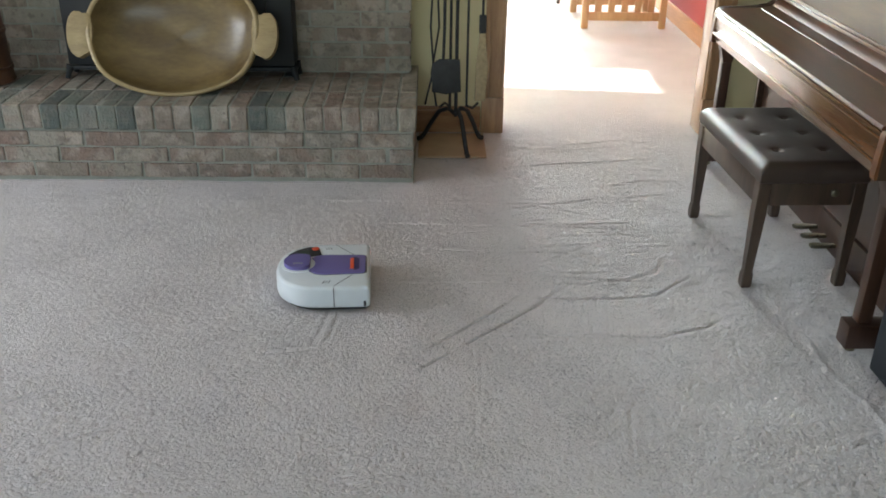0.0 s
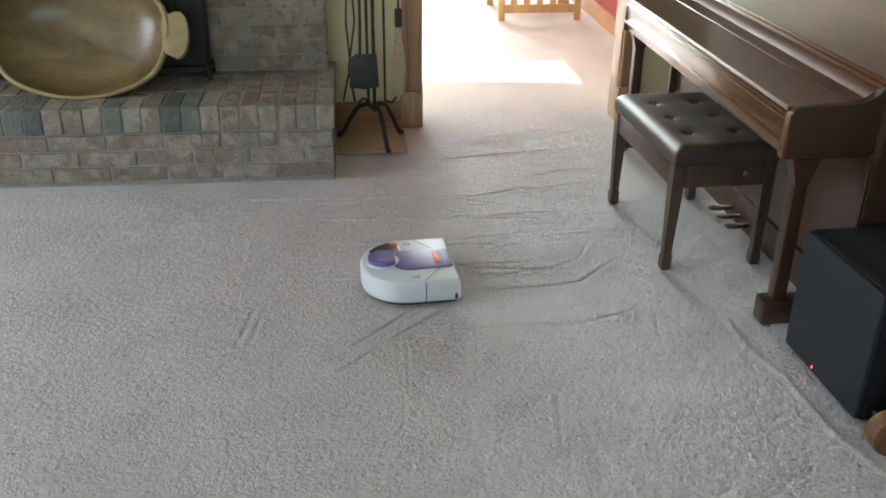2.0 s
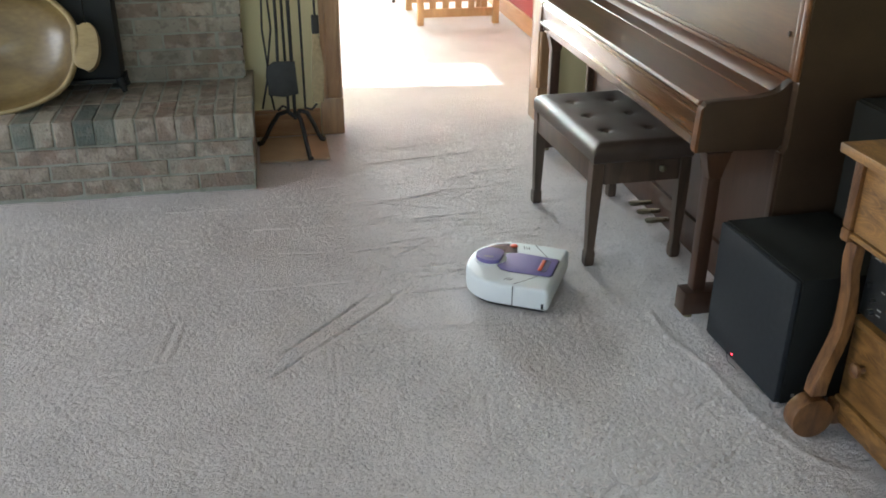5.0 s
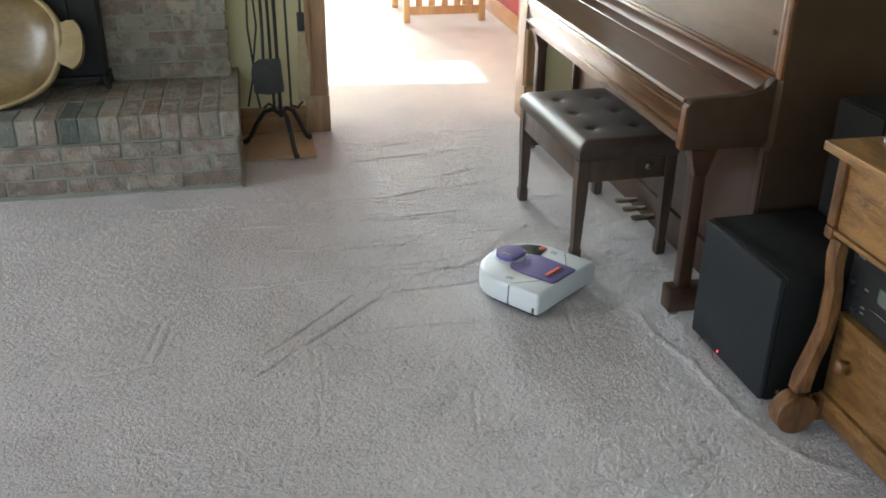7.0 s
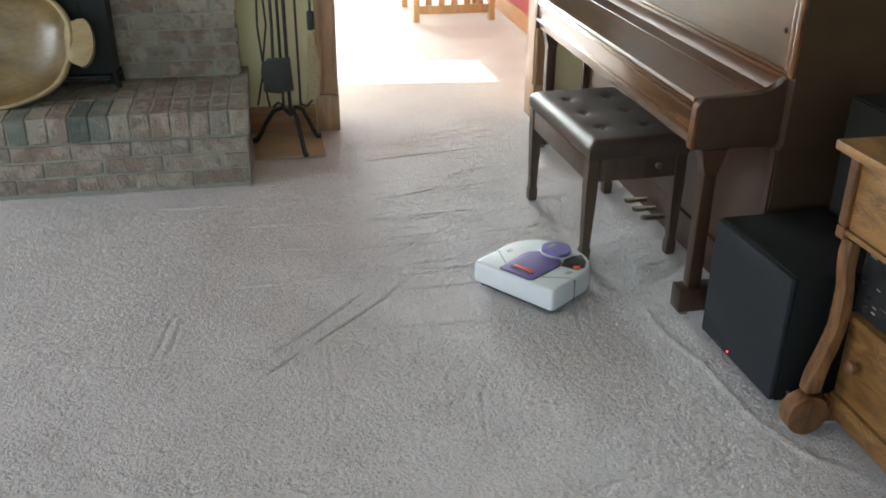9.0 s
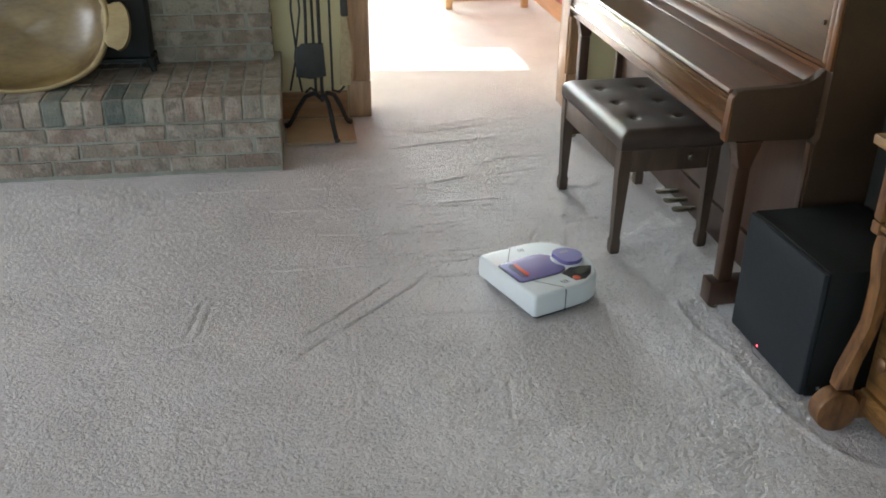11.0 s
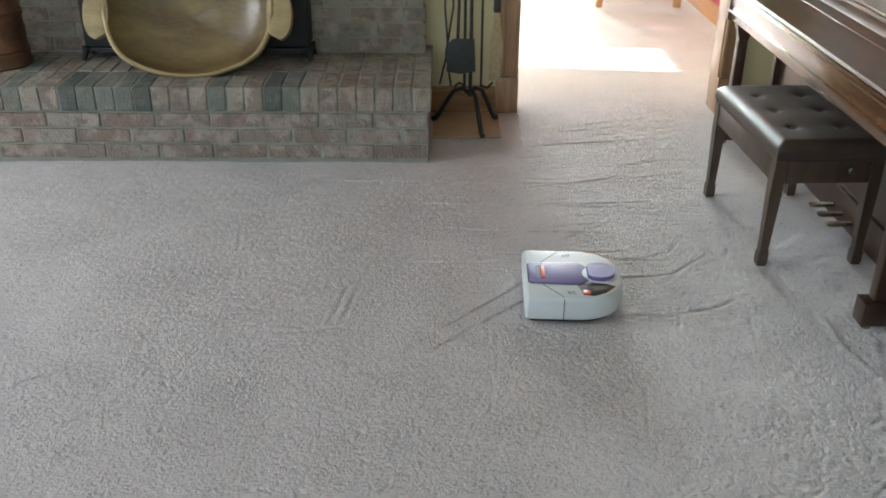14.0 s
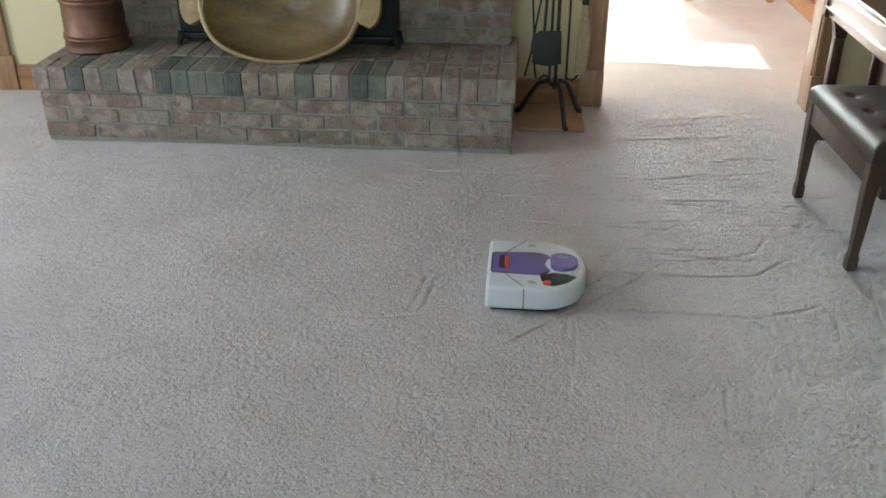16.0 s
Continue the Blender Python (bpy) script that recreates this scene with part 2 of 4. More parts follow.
M_TOOLBRUSH = material("broom_bristle", (0.30, 0.23, 0.13), 0.9, var=0.3, scale=60, fine=400, bump=0.8, dist=0.002)
M_GRASS = material("lawn_grass", (0.06, 0.09, 0.03), 0.95, var=0.35, scale=0.8, fine=40, bump=0.6, dist=0.03, spec=0.1)
M_PINE = wood("honey_pine", (0.40, 0.225, 0.105), (0.60, 0.37, 0.18), "Z", rings=10, rough=0.42, coat=0.2)
M_LED = bpy.data.materials.new("red_led")
M_LED.use_nodes = True
M_LED.node_tree.nodes["Principled BSDF"].inputs["Base Color"].default_value = (0.8, 0.02, 0.02, 1)
M_LED.node_tree.nodes["Principled BSDF"].inputs["Emission Color"].default_value = (1, 0.03, 0.05, 1)
M_LED.node_tree.nodes["Principled BSDF"].inputs["Emission Strength"].default_value = 2.5


# ---- mesh tools ----
def link_mesh(name, bm, mat, parent=None, smooth=None):
    bmesh.ops.recalc_face_normals(bm, faces=bm.faces)
    me = bpy.data.meshes.new(name)
    bm.to_mesh(me)
    bm.free()
    for mm in (mat if isinstance(mat, (list, tuple)) else [mat]):
        me.materials.append(mm)
    if smooth:
        me.shade_smooth()
        if smooth < 180:
            me.set_sharp_from_angle(angle=radians(smooth))
    ob = new(name, me)
    if parent:
        ob.parent = parent
    return ob


def part(name, bm, mat, parent, label="", smooth=40):
    ob = link_mesh(name, bm, mat, parent, smooth)
    return tagged(ob, label) if label else ob


def thing(name, m, label, category, group=""):
    ob = new(name)
    ob.empty_display_size = 0.1
    ob.matrix_world = m
    return tagged(ob, label, category, group)


def structure(name, bm, mat, label, category, smooth=None):
    return tagged(link_mesh(name, bm, mat, None, smooth), label, category, kind="structure")


def add_box(bm, x0, x1, y0, y1, z0, z1, bevel=0.0, seg=2):
    r = bmesh.ops.create_cube(bm, size=1, matrix=Matrix.Translation(((x0 + x1) / 2, (y0 + y1) / 2, (z0 + z1) / 2)) @ Matrix.Diagonal((abs(x1 - x0), abs(y1 - y0), abs(z1 - z0), 1)))
    if bevel:
        edges = list({e for v in r["verts"] for e in v.link_edges})
        bmesh.ops.bevel(bm, geom=edges, offset=bevel, segments=seg, affect="EDGES", profile=0.6)
    return bm


def box(x0, x1, y0, y1, z0, z1, bevel=0.0, seg=2):
    return add_box(bmesh.new(), x0, x1, y0, y1, z0, z1, bevel, seg)


def add_prism(bm, outline, axis, a, b, bevel=0.0):
    """An outline of 2D points drawn out along an axis from a to b."""
    def place(p, d):
        return {"x": (d, p[0], p[1]), "y": (p[0], d, p[1]), "z": (p[0], p[1], d)}[axis]
    lo = [bm.verts.new(place(p, a)) for p in outline]
    hi = [bm.verts.new(place(p, b)) for p in outline]
    n = len(outline)
    fs = [bm.faces.new(lo[::-1]), bm.faces.new(hi)]
    for i in range(n):
        fs.append(bm.faces.new((lo[i], lo[(i + 1) % n], hi[(i + 1) % n], hi[i])))
    if bevel:
        rim = list({e for f in fs[:2] for e in f.edges})
        bmesh.ops.bevel(bm, geom=rim, offset=bevel, segments=2, affect="EDGES", profile=0.6)
    return bm


def prism(outline, axis, a, b, bevel=0.0):
    return add_prism(bmesh.new(), outline, axis, a, b, bevel)


def add_lathe(bm, profile, seg=32, cx=0.0, cy=0.0):
    rings = []
    for r, z in profile:
        rings.append([bm.verts.new((cx + r * math.cos(2 * math.pi * i / seg), cy + r * math.sin(2 * math.pi * i / seg), z)) for i in range(seg)])
    for a, b in zip(rings, rings[1:]):
        for i in range(seg):
            bm.faces.new((a[i], a[(i + 1) % seg], b[(i + 1) % seg], b[i]))
    bm.faces.new(rings[0][::-1])
    bm.faces.new(rings[-1])
    return bm


def lathe(profile, seg=32, cx=0.0, cy=0.0):
    return add_lathe(bmesh.new(), profile, seg, cx, cy)


def add_tube(bm, path, r, seg=10):
    """A round rod along a path; r is one radius or one a point."""
    pts = [Vector(p) for p in path]
    rings = []
    for i, p in enumerate(pts):
        d = (pts[min(i + 1, len(pts) - 1)] - pts[max(i - 1, 0)]).normalized()
        side = d.cross(Vector((0.31, 0.21, 0.93))).normalized()
        up = d.cross(side)
        rad = r[i] if isinstance(r, (list, tuple)) else r
        rings.append([bm.verts.new(p + rad * (math.cos(2 * math.pi * k / seg) * side + math.sin(2 * math.pi * k / seg) * up)) for k in range(seg)])
    for a, b in zip(rings, rings[1:]):
        for k in range(seg):
            bm.faces.new((a[k], a[(k + 1) % seg], b[(k + 1) % seg], b[k]))
    bm.faces.new(rings[0][::-1])
    bm.faces.new(rings[-1])
    return bm


def tube(path, r, seg=10):
    return add_tube(bmesh.new(), path, r, seg)


def add_band(bm, path, widths, thick, y0, y1):
    """A flat bent bar in the xz plane, between y0 and y1, of varying thickness."""
    pts = [Vector((p[0], p[1])) for p in path]
    left, right = [], []
    for i, p in enumerate(pts):
        d = (pts[min(i + 1, len(pts) - 1)] - pts[max(i - 1, 0)]).normalized()
        nrm = Vector((-d.y, d.x))
        w = (widths[i] if isinstance(widths, (list, tuple)) else widths) / 2
        left.append(p + nrm * w)
        right.append(p - nrm * w)
    return add_prism(bm, [tuple(v) for v in left + right[::-1]], "y", y0, y1, thick)


# ---- the rooms ----
WALL_Y, FAR_Y = 0.72, 0.86
EAST, WEST, SOUTH, CEIL = 2.04, -4.5, -6.1, 2.45
DOOR_L, DOOR_R, DOOR_H = 0.45, 1.48, 2.06


def smooth_noise(xs, ys, cell, seed):
    rng = np.random.RandomState(seed)
    grid = rng.rand(int((ys.max() - ys.min()) / cell) + 3, int((xs.max() - xs.min()) / cell) + 3)
    u, v = (xs - xs.min()) / cell, (ys - ys.min()) / cell
    i, j = u.astype(int), v.astype(int)
    fu, fv = u - i, v - j
    fu, fv = fu * fu * (3 - 2 * fu), fv * fv * (3 - 2 * fv)
    return (grid[j, i] * (1 - fu) * (1 - fv) + grid[j, i + 1] * fu * (1 - fv) + grid[j + 1, i] * (1 - fu) * fv + grid[j + 1, i + 1] * fu * fv) - 0.5


def segment_distance(xs, ys, a, b):
    d = np.array(b) - np.array(a)
    t = np.clip(((xs - a[0]) * d[0] + (ys - a[1]) * d[1]) / d.dot(d), 0, 1)
    return np.hypot(xs - a[0] - t * d[0], ys - a[1] - t * d[1])


def build_floor():
    """One carpet sheet, fine where the camera is near it, with wheel tracks and ripples pressed into the pile."""
    x0, x1, y0, y1, step = -2.72, 2.04, -3.1, 1.0, 0.005
    ux = np.concatenate([np.arange(x0, -1.3, 0.011), np.arange(-1.3, 1.45, step), np.arange(1.45, x1, 0.015), [x1]])
    uy = np.concatenate([np.arange(y0, -2.4, 0.03), np.arange(-2.4, 0.62, step), np.arange(0.62, y1, 0.012), [y1]])
    nx, ny = len(ux), len(uy)
    gx, gy = np.meshgrid(ux, uy)
    z = 0.0016 * smooth_noise(gx, gy, 0.02, 1) + 0.004 * smooth_noise(gx, gy, 0.11, 2) + 0.007 * smooth_noise(gx, gy, 0.4, 3)
    z += 0.0022 * (np.random.RandomState(5).rand(ny, nx) - 0.5)
    # pits between the tufts, thicker where the pile is less trodden
    worn = np.clip(0.55 + 0.8 * smooth_noise(gx, gy, 0.28, 12) + 0.45 * np.clip(-1.2 - gy, -0.8, 0.6), 0.05, 1.2)
    z -= 0.016 * worn * np.clip(smooth_noise(gx, gy, 0.010, 6) - 0.2, 0, 1) + 0.002 * worn * np.clip(smooth_noise(gx, gy, 0.021, 7) - 0.24, 0, 1)
    # pile scuffed up round the bench and piano legs
    scuff = np.zeros_like(gx)
    for a, b, w in (((1.15, -0.95), (1.16, -0.33), 0.09), ((1.16, -0.33), (1.5, -0.3), 0.12), ((1.3, -0.75), (1.5, -0.75), 0.18), ((1.2, -1.02), (1.45, -1.1), 0.12)):
        scuff = np.maximum(scuff, np.exp(-(segment_distance(gx, gy, a, b) / w) ** 2))
    z += scuff * (0.0035 * smooth_noise(gx, gy, 0.05, 21) + 0.0025 * smooth_noise(gx, gy, 0.03, 22) + 0.005 * smooth_noise(gx, gy, 0.12, 23))
    # wheel tracks
    runs = [((0.06, -1.42), (0.39, -1.06)), ((0.02, -1.55), (0.49, -1.08)), ((0.213, -1.37), (0.202, -1.89)), ((0.235, -1.40), (0.225, -1.70)), ((-0.30, -1.38), (-0.26, -1.13)), ((-0.26, -1.38), (-0.23, -1.16)),
            ((0.65, -1.72), (0.61, -1.97)), ((-0.46, -1.444), (-0.21, -1.394)), ((-0.12, -0.454), (0.45, -0.468), (0.95, -0.43)), ((0.06, -0.69), (0.71, -0.735)), ((0.20, -0.86), (0.318, -0.756), (0.45, -0.70)),
            ((0.61, -0.77), (0.76, -0.705)), ((0.39, -0.90), (0.86, -0.955)), ((0.52, -0.475), (0.94, -0.505)), ((0.46, -0.972), (0.636, -0.971), (0.783, -0.935), (0.902, -0.886), (0.98, -0.75)),
            ((0.26, -1.322), (0.52, -1.328), (0.82, -1.336), (0.98, -1.272), (1.11, -1.185)), ((0.30, -1.072), (0.71, -1.076), (0.88, -1.044), (1.00, -0.93)), ((0.26, -0.90), (0.75, -0.88)), ((0.30, -0.70), (0.71, -0.644)),
            ((1.08, -1.26), (1.04, -1.49)), ((0.44, -1.11), (0.585, -0.97)), ((-0.13, -0.965), (0.44, -0.96)), ((-1.20, -1.75), (-0.96, -1.58)), ((-0.98, -1.90), (-0.72, -1.78)), ((-0.42, -0.22), (0.34, -0.24), (0.633, -0.233), (0.82, -0.17)),
            ((0.46, 0.506), (0.677, 0.42), (0.90, 0.479), (1.04, 0.517)), ((0.46, 0.216), (1.02, 0.298)), ((0.755, 0.516), (1.26, 0.664)), ((0.41, -0.448), (0.97, -0.45)), ((0.486, -0.246), (0.76, -0.366)), ((0.98, -0.076), (1.05, 0.123)),
            ((0.33, -0.31), (0.81, -0.18)), ((1.10, -1.955), (1.126, -2.13), (1.17, -2.28)), ((0.49, -0.81), (0.77, -0.60))]
    depth = {0: 1.5, 1: 1.5, 2: 0.4, 3: 0.35, 4: 0.6, 5: 0.6, 6: 0.4, 10: 0.5, 11: 0.4, 19: 0.5, 24: 0.6, 25: 0.6, 26: 0.6, 28: 0.6, 29: 0.6, 30: 0.25, 31: 0.5, 32: 0.4, 33: 0.5}
    for k, run in enumerate(runs):
        wob = 0.006 * smooth_noise(gx, gy, 0.09, 40 + k)
        rough = -0.0050 - 0.008 * smooth_noise(gx, gy, 0.045, 80 + k)
        legs = list(zip(run, run[1:]))
        d = np.minimum.reduce([segment_distance(gx + wob, gy + wob, a, b) for a, b in legs])
        (ax, ay), (bx, by) = run[0], run[-1]
        ends = np.clip(np.minimum(np.hypot(gx - ax, gy - ay), np.hypot(gx - bx, gy - by)) / 0.07, 0, 1)
        z += depth.get(k, 0.85) * ends * rough * np.exp(-(d / 0.0042) ** 2) + 0.0008 * np.exp(-((d - 0.018) / 0.011) ** 2)
    # a swollen edge of pile beside the speaker and the cabinet
    for a, b in (((1.30, -1.36), (1.30, -1.52)), ((1.30, -1.52), (1.345, -1.70)), ((1.345, -1.70), (1.36, -1.98)), ((1.36, -1.98), (1.43, -2.175)), ((1.43, -2.175), (1.53, -2.28))):
        d = segment_distance(gx, gy, a, b)
        z += 0.0045 * np.exp(-(d / 0.013) ** 2)
    # ripples across the doorway
    rng = random.Random(8)
    for _ in range(70):
        cx, cy, half, ang = rng.uniform(0.2, 1.25), rng.uniform(-0.75, 0.8), rng.uniform(0.03, 0.13), rng.uniform(-0.15, 0.3)
        d = segment_distance(gx, gy, (cx - half, cy - half * ang), (cx + half, cy + half * ang))
        z += -rng.uniform(0.0008, 0.0026) * np.exp(-(d / 0.0042) ** 2) + 0.0006 * np.exp(-((d - 0.02) / 0.012) ** 2)
    z = z - z.max() * 0.35
    rim = np.minimum(np.minimum(gx - x0, x1 - gx), np.minimum(gy - y0, (y1 - gy) * 0.08))
    z = z * np.clip(rim / 0.05, 0, 1)
    verts = np.stack([gx, gy, z], -1).reshape(-1, 3)
    idx = np.arange(nx * ny).reshape(ny, nx)
    quads = np.stack([idx[:-1, :-1], idx[:-1, 1:], idx[1:, 1:], idx[1:, :-1]], -1).reshape(-1, 4)
    vs, fs = verts.tolist(), quads.tolist()
    for a, b, c, d in ((WEST - 0.1, x0, SOUTH - 0.1, FAR_Y), (x1, x1 + 0.1, SOUTH - 0.1, 9.4), (x0, x1, SOUTH - 0.1, y0), (-1.05, x1, y1, 9.4)):
        k = len(vs)
        vs += [(a, c, 0), (b, c, 0), (b, d, 0), (a, d, 0)]
        fs.append((k, k + 1, k + 2, k + 3))
    me = bpy.data.meshes.new("floor")
    me.from_pydata(vs, [], fs)
    me.materials.append(M_CARPET)
    me.shade_smooth()
    tagged(new("floor", me), "cream cut-pile carpet with pressed wheel tracks", "carpet", kind="structure")


build_floor()


def wall_with_holes(name, axis, at0, at1, u0, u1, z1, holes, mat, label):
    """A wall between at0 and at1 on one axis, from u0 to u1 along the other; holes are (u0, u1, z0, z1)."""
    bm = bmesh.new()

    def slab(a, b, c, d):
        if b - a > 1e-4 and d - c > 1e-4:
            add_box(bm, *((at0, at1, a, b) if axis == "x" else (a, b, at0, at1)), c, d)
    cur = u0
    for h0, h1, hz0, hz1 in sorted(holes):
        slab(cur, h0, -0.05, z1)
        slab(h0, h1, -0.05, hz0)
        slab(h0, h1, hz1, z1)
        cur = h1
    slab(cur, u1, -0.05, z1)
    return structure(name, bm, mat, label, "wall")


FAR_W = -0.95
wall_with_holes("wall_north", "y", WALL_Y, FAR_Y, WEST, EAST + 0.2, CEIL, [(DOOR_L - 0.018, DOOR_R + 0.018, -0.05, DOOR_H)], M_WALL, "sage green painted wall beside the fireplace")
wall_with_holes("wall_east", "x", EAST, EAST + 0.12, SOUTH, WALL_Y, CEIL, [], M_DARKWALL, "dark painted wall behind the piano")
wall_with_holes("wall_west", "x", WEST - 0.12, WEST, SOUTH, WALL_Y, CEIL, [(-2.6, -0.4, 0.75, 2.15)], M_WALL, "sage green painted wall with a window")
wall_with_holes("wall_south", "y", SOUTH - 0.12, SOUTH, WEST - 0.12, EAST + 0.12, CEIL, [(-3.4, 0.6, 0.7, 2.25)], M_WALL, "sage green painted wall with a window")
# both openings are out of view, cut to shape the sun patch on the floor
wall_with_holes("wall_far_west", "x", FAR_W - 0.12, FAR_W, FAR_Y, 9.4, CEIL, [(1.72, 2.27, 0.0, 1.48), (2.275, 3.75, 0.5, 1.27)], M_WALL, "painted wall with two unseen openings sized to cast the sun patch")
wall_with_holes("wall_far_east", "x", 2.02, 2.14, FAR_Y, 9.4, CEIL, [], M_RED, "deep red painted wall of the next room")
wall_with_holes("wall_far_north", "y", 9.3, 9.42, FAR_W, 2.02, CEIL, [], M_WALL, "painted wall at the end of the next room")
structure("ceiling", box(WEST - 0.12, EAST + 0.3, SOUTH - 0.12, FAR_Y, CEIL, CEIL + 0.1), M_CEIL, "white painted ceiling", "ceiling")
structure("ceiling_far", box(FAR_W - 0.12, EAST + 0.3, FAR_Y + 0.001, 9.45, CEIL, CEIL + 0.1), M_CEIL, "white painted ceiling of the next room", "ceiling")

# unseen roof on posts, added to keep the sun out of the west window
sun_block = structure("sun_block_roof", box(-9.0, WEST - 0.13, -6.0, 0.8, 2.40, 2.50), M_CEIL, "white unseen roof added to keep sun off the west window", "roof")
for py in (-5.9, -2.6, 0.7):
    part("post", box(-8.95, -8.83, py - 0.06, py + 0.06, -0.16, 2.399, 0.01), M_CEIL, sun_block)
structure("ground", box(-60, 60, -60, 60, -0.30, -0.16), M_GRASS, "mown grass lawn around the house", "lawn")


def casing(name, x_in, side, label, opening=True):
    """An oak door casing with a plinth block, fluted inner edge and a lining in the opening; side is +1 to the right."""
    ob = thing(name, pose(x_in, WALL_Y, 0), label, "door casing")
    tagged(ob, kind="structure")
    s = side
    bm = box(*sorted((0, s * 0.115)), -0.026, -0.001, 0, 0.19, 0.003)
    part("plinth_block", bm, M_TRIM, ob)
    bm = box(*sorted((s * 0.006, s * 0.105)), -0.020, -0.001, 0.191, DOOR_H, 0.004)
    add_box(bm, *sorted((s * 0.080, s * 0.105)), -0.028, -0.019, 0.191, DOOR_H, 0.003)
    add_box(bm, *sorted((s * 0.012, s * 0.022)), -0.025, -0.019, 0.191, DOOR_H, 0.002)
    part("casing_board", bm, M_TRIM, ob)
    if opening:
        part("lining", box(*sorted((0.0, s * 0.0178)), 0.0, 0.14, 0, DOOR_H, 0.002), M_TRIM, ob)
    return ob


casing("door_casing", DOOR_L, -1, "oak door casing with a plinth block on the carpet")
casing("door_casing", DOOR_R, 1, "sunlit oak door casing with a plinth block")
casing("door_casing", -2.815, 1, "oak door casing with a plinth block beside the hearth", False)


def baseboard(x0, x1, label="oak baseboard along the painted wall"):
    bm = box(x0, x1, WALL_Y - 0.016, WALL_Y - 0.001, 0, 0.12, 0.003)
    add_box(bm, x0, x1, WALL_Y - 0.012, WALL_Y - 0.001, 0.12, 0.14, 0.004)
    structure("baseboard", bm, M_TRIMX, label, "baseboard")


baseboard(-2.698, -2.23)
baseboard(-0.02, DOOR_L - 0.12)
baseboard(DOOR_R + 0.118, EAST)
bm = box(2.0, 2.019, FAR_Y, 9.3, 0, 0.13, 0.004)
structure("baseboard", bm, M_TRIMY, "honey oak baseboard under the red wall", "baseboard")

# ---- hearth and chimney ----
HZ, HW, HD = 0.354, 2.19, 0.56


def brick_mesh(name, lx, ly, lz, seed, mat=None):
    bm = box(0, lx, 0, ly, 0, lz)
    long_edges = [e for e in bm.edges if e.calc_length() > 0.15]
    bmesh.ops.subdivide_edges(bm, edges=long_edges, cuts=2)
    bmesh.ops.bevel(bm, geom=list(bm.edges), offset=0.004, segments=1, affect="EDGES")
    r = random.Random(seed)
    for v in bm.verts:
        v.co += Vector((r.uniform(-1, 1), r.uniform(-1, 1), r.uniform(-1, 1))) * 0.0019
    bmesh.ops.recalc_face_normals(bm, faces=bm.faces)
    me = bpy.data.meshes.new(name)
    bm.to_mesh(me)
    bm.free()
    me.materials.append(mat or M_BRICK)
    return me


def lay(meshes, parent, x, y, z, r, turn=0.0):
    ob = new("brick", r.choice(meshes))
    ob.parent = parent
    ob.matrix_local = pose(x + r.uniform(-0.0015, 0.0015), y + r.uniform(-0.004, 0.002), z + r.uniform(-0.0015, 0.0015), 0, 0, turn + r.uniform(-0.4, 0.4))
    return ob


def build_hearth():
    hearth = structure("hearth", box(-HW + 0.005, -0.005, 0.0045, 0.70, -0.02, HZ - 0.0055), M_MORTAR, "raised brick hearth with a rowlock edge and grey mortar", "hearth")
    r = random.Random(3)
    pitch, course, base = HW / 9.0, 0.0735, 0.016
    long = [brick_mesh("brick", pitch - 0.008, 0.10, 0.0655, i) for i in range(4)]
    half = [brick_mesh("brick", 0.110, 0.10, 0.0655, 10 + i) for i in range(2)]
    for row in range(3):
        z = base + row * course
        if row % 2 == 0:
            for i in range(9):
                lay(long, hearth, -HW + i * pitch, 0, z, r)
        else:
            lay(half, hearth, -HW, 0, z, r)
            for i in range(8):
                lay(long, hearth, -HW + (i + 0.5) * pitch, 0, z, r)
            lay(half, hearth, -0.113, 0, z, r)
        for x, turn in ((0.0, 90), (-HW, -90)):
            for j in range(2):
                d = 0.108 + j * pitch if turn == 90 else 0.108 + (j + 1) * pitch - 0.011
                ob = lay(long, hearth, x, d, z, r, turn)
    n = 27
    dark = (2, 4, 7, 8, 9, 10, 11, 15, 18, 19)
    p = (HW + 0.028) / n
    part("mortar_bed", box(-HW - 0.008, 0.008, -0.0085, 0.69, HZ - 0.1085, HZ - 0.0045), M_MORTAR, hearth)
    stand = [brick_mesh("brick", p - 0.0065, 0.239, 0.108, 20 + i) for i in range(4)]
    grey = [brick_mesh("brick", p - 0.0065, 0.239, 0.108, 30 + i, M_DARKBRICK) for i in range(2)]
    for row in range(3):
        for i in range(n):
            lay(grey if row == 0 and i in dark or row and i < 20 and (i * 7 + row * 5) % 11 == 0 else stand, hearth, -HW - 0.014 + i * p, -0.014 + row * 0.246, HZ - 0.110, r)
    chimney = structure("chimney_breast", box(-HW + 0.01, -0.035, HD + 0.0045, WALL_Y - 0.001, HZ - 0.02, CEIL - 0.002), M_MORTAR, "brick chimney breast behind the stove", "chimney")
    for row in range(14):
        z = HZ + 0.006 + row * course
        if row % 2:
            for i in range(9):
                lay(long, chimney, -HW + i * pitch - 0.02, HD, z, r)
        else:
            lay(half, chimney, -HW, HD, z, r)
            for i in range(8):
                lay(long, chimney, -HW + (i + 0.5) * pitch - 0.02, HD, z, r)
            lay(half, chimney, -0.133, HD, z, r)


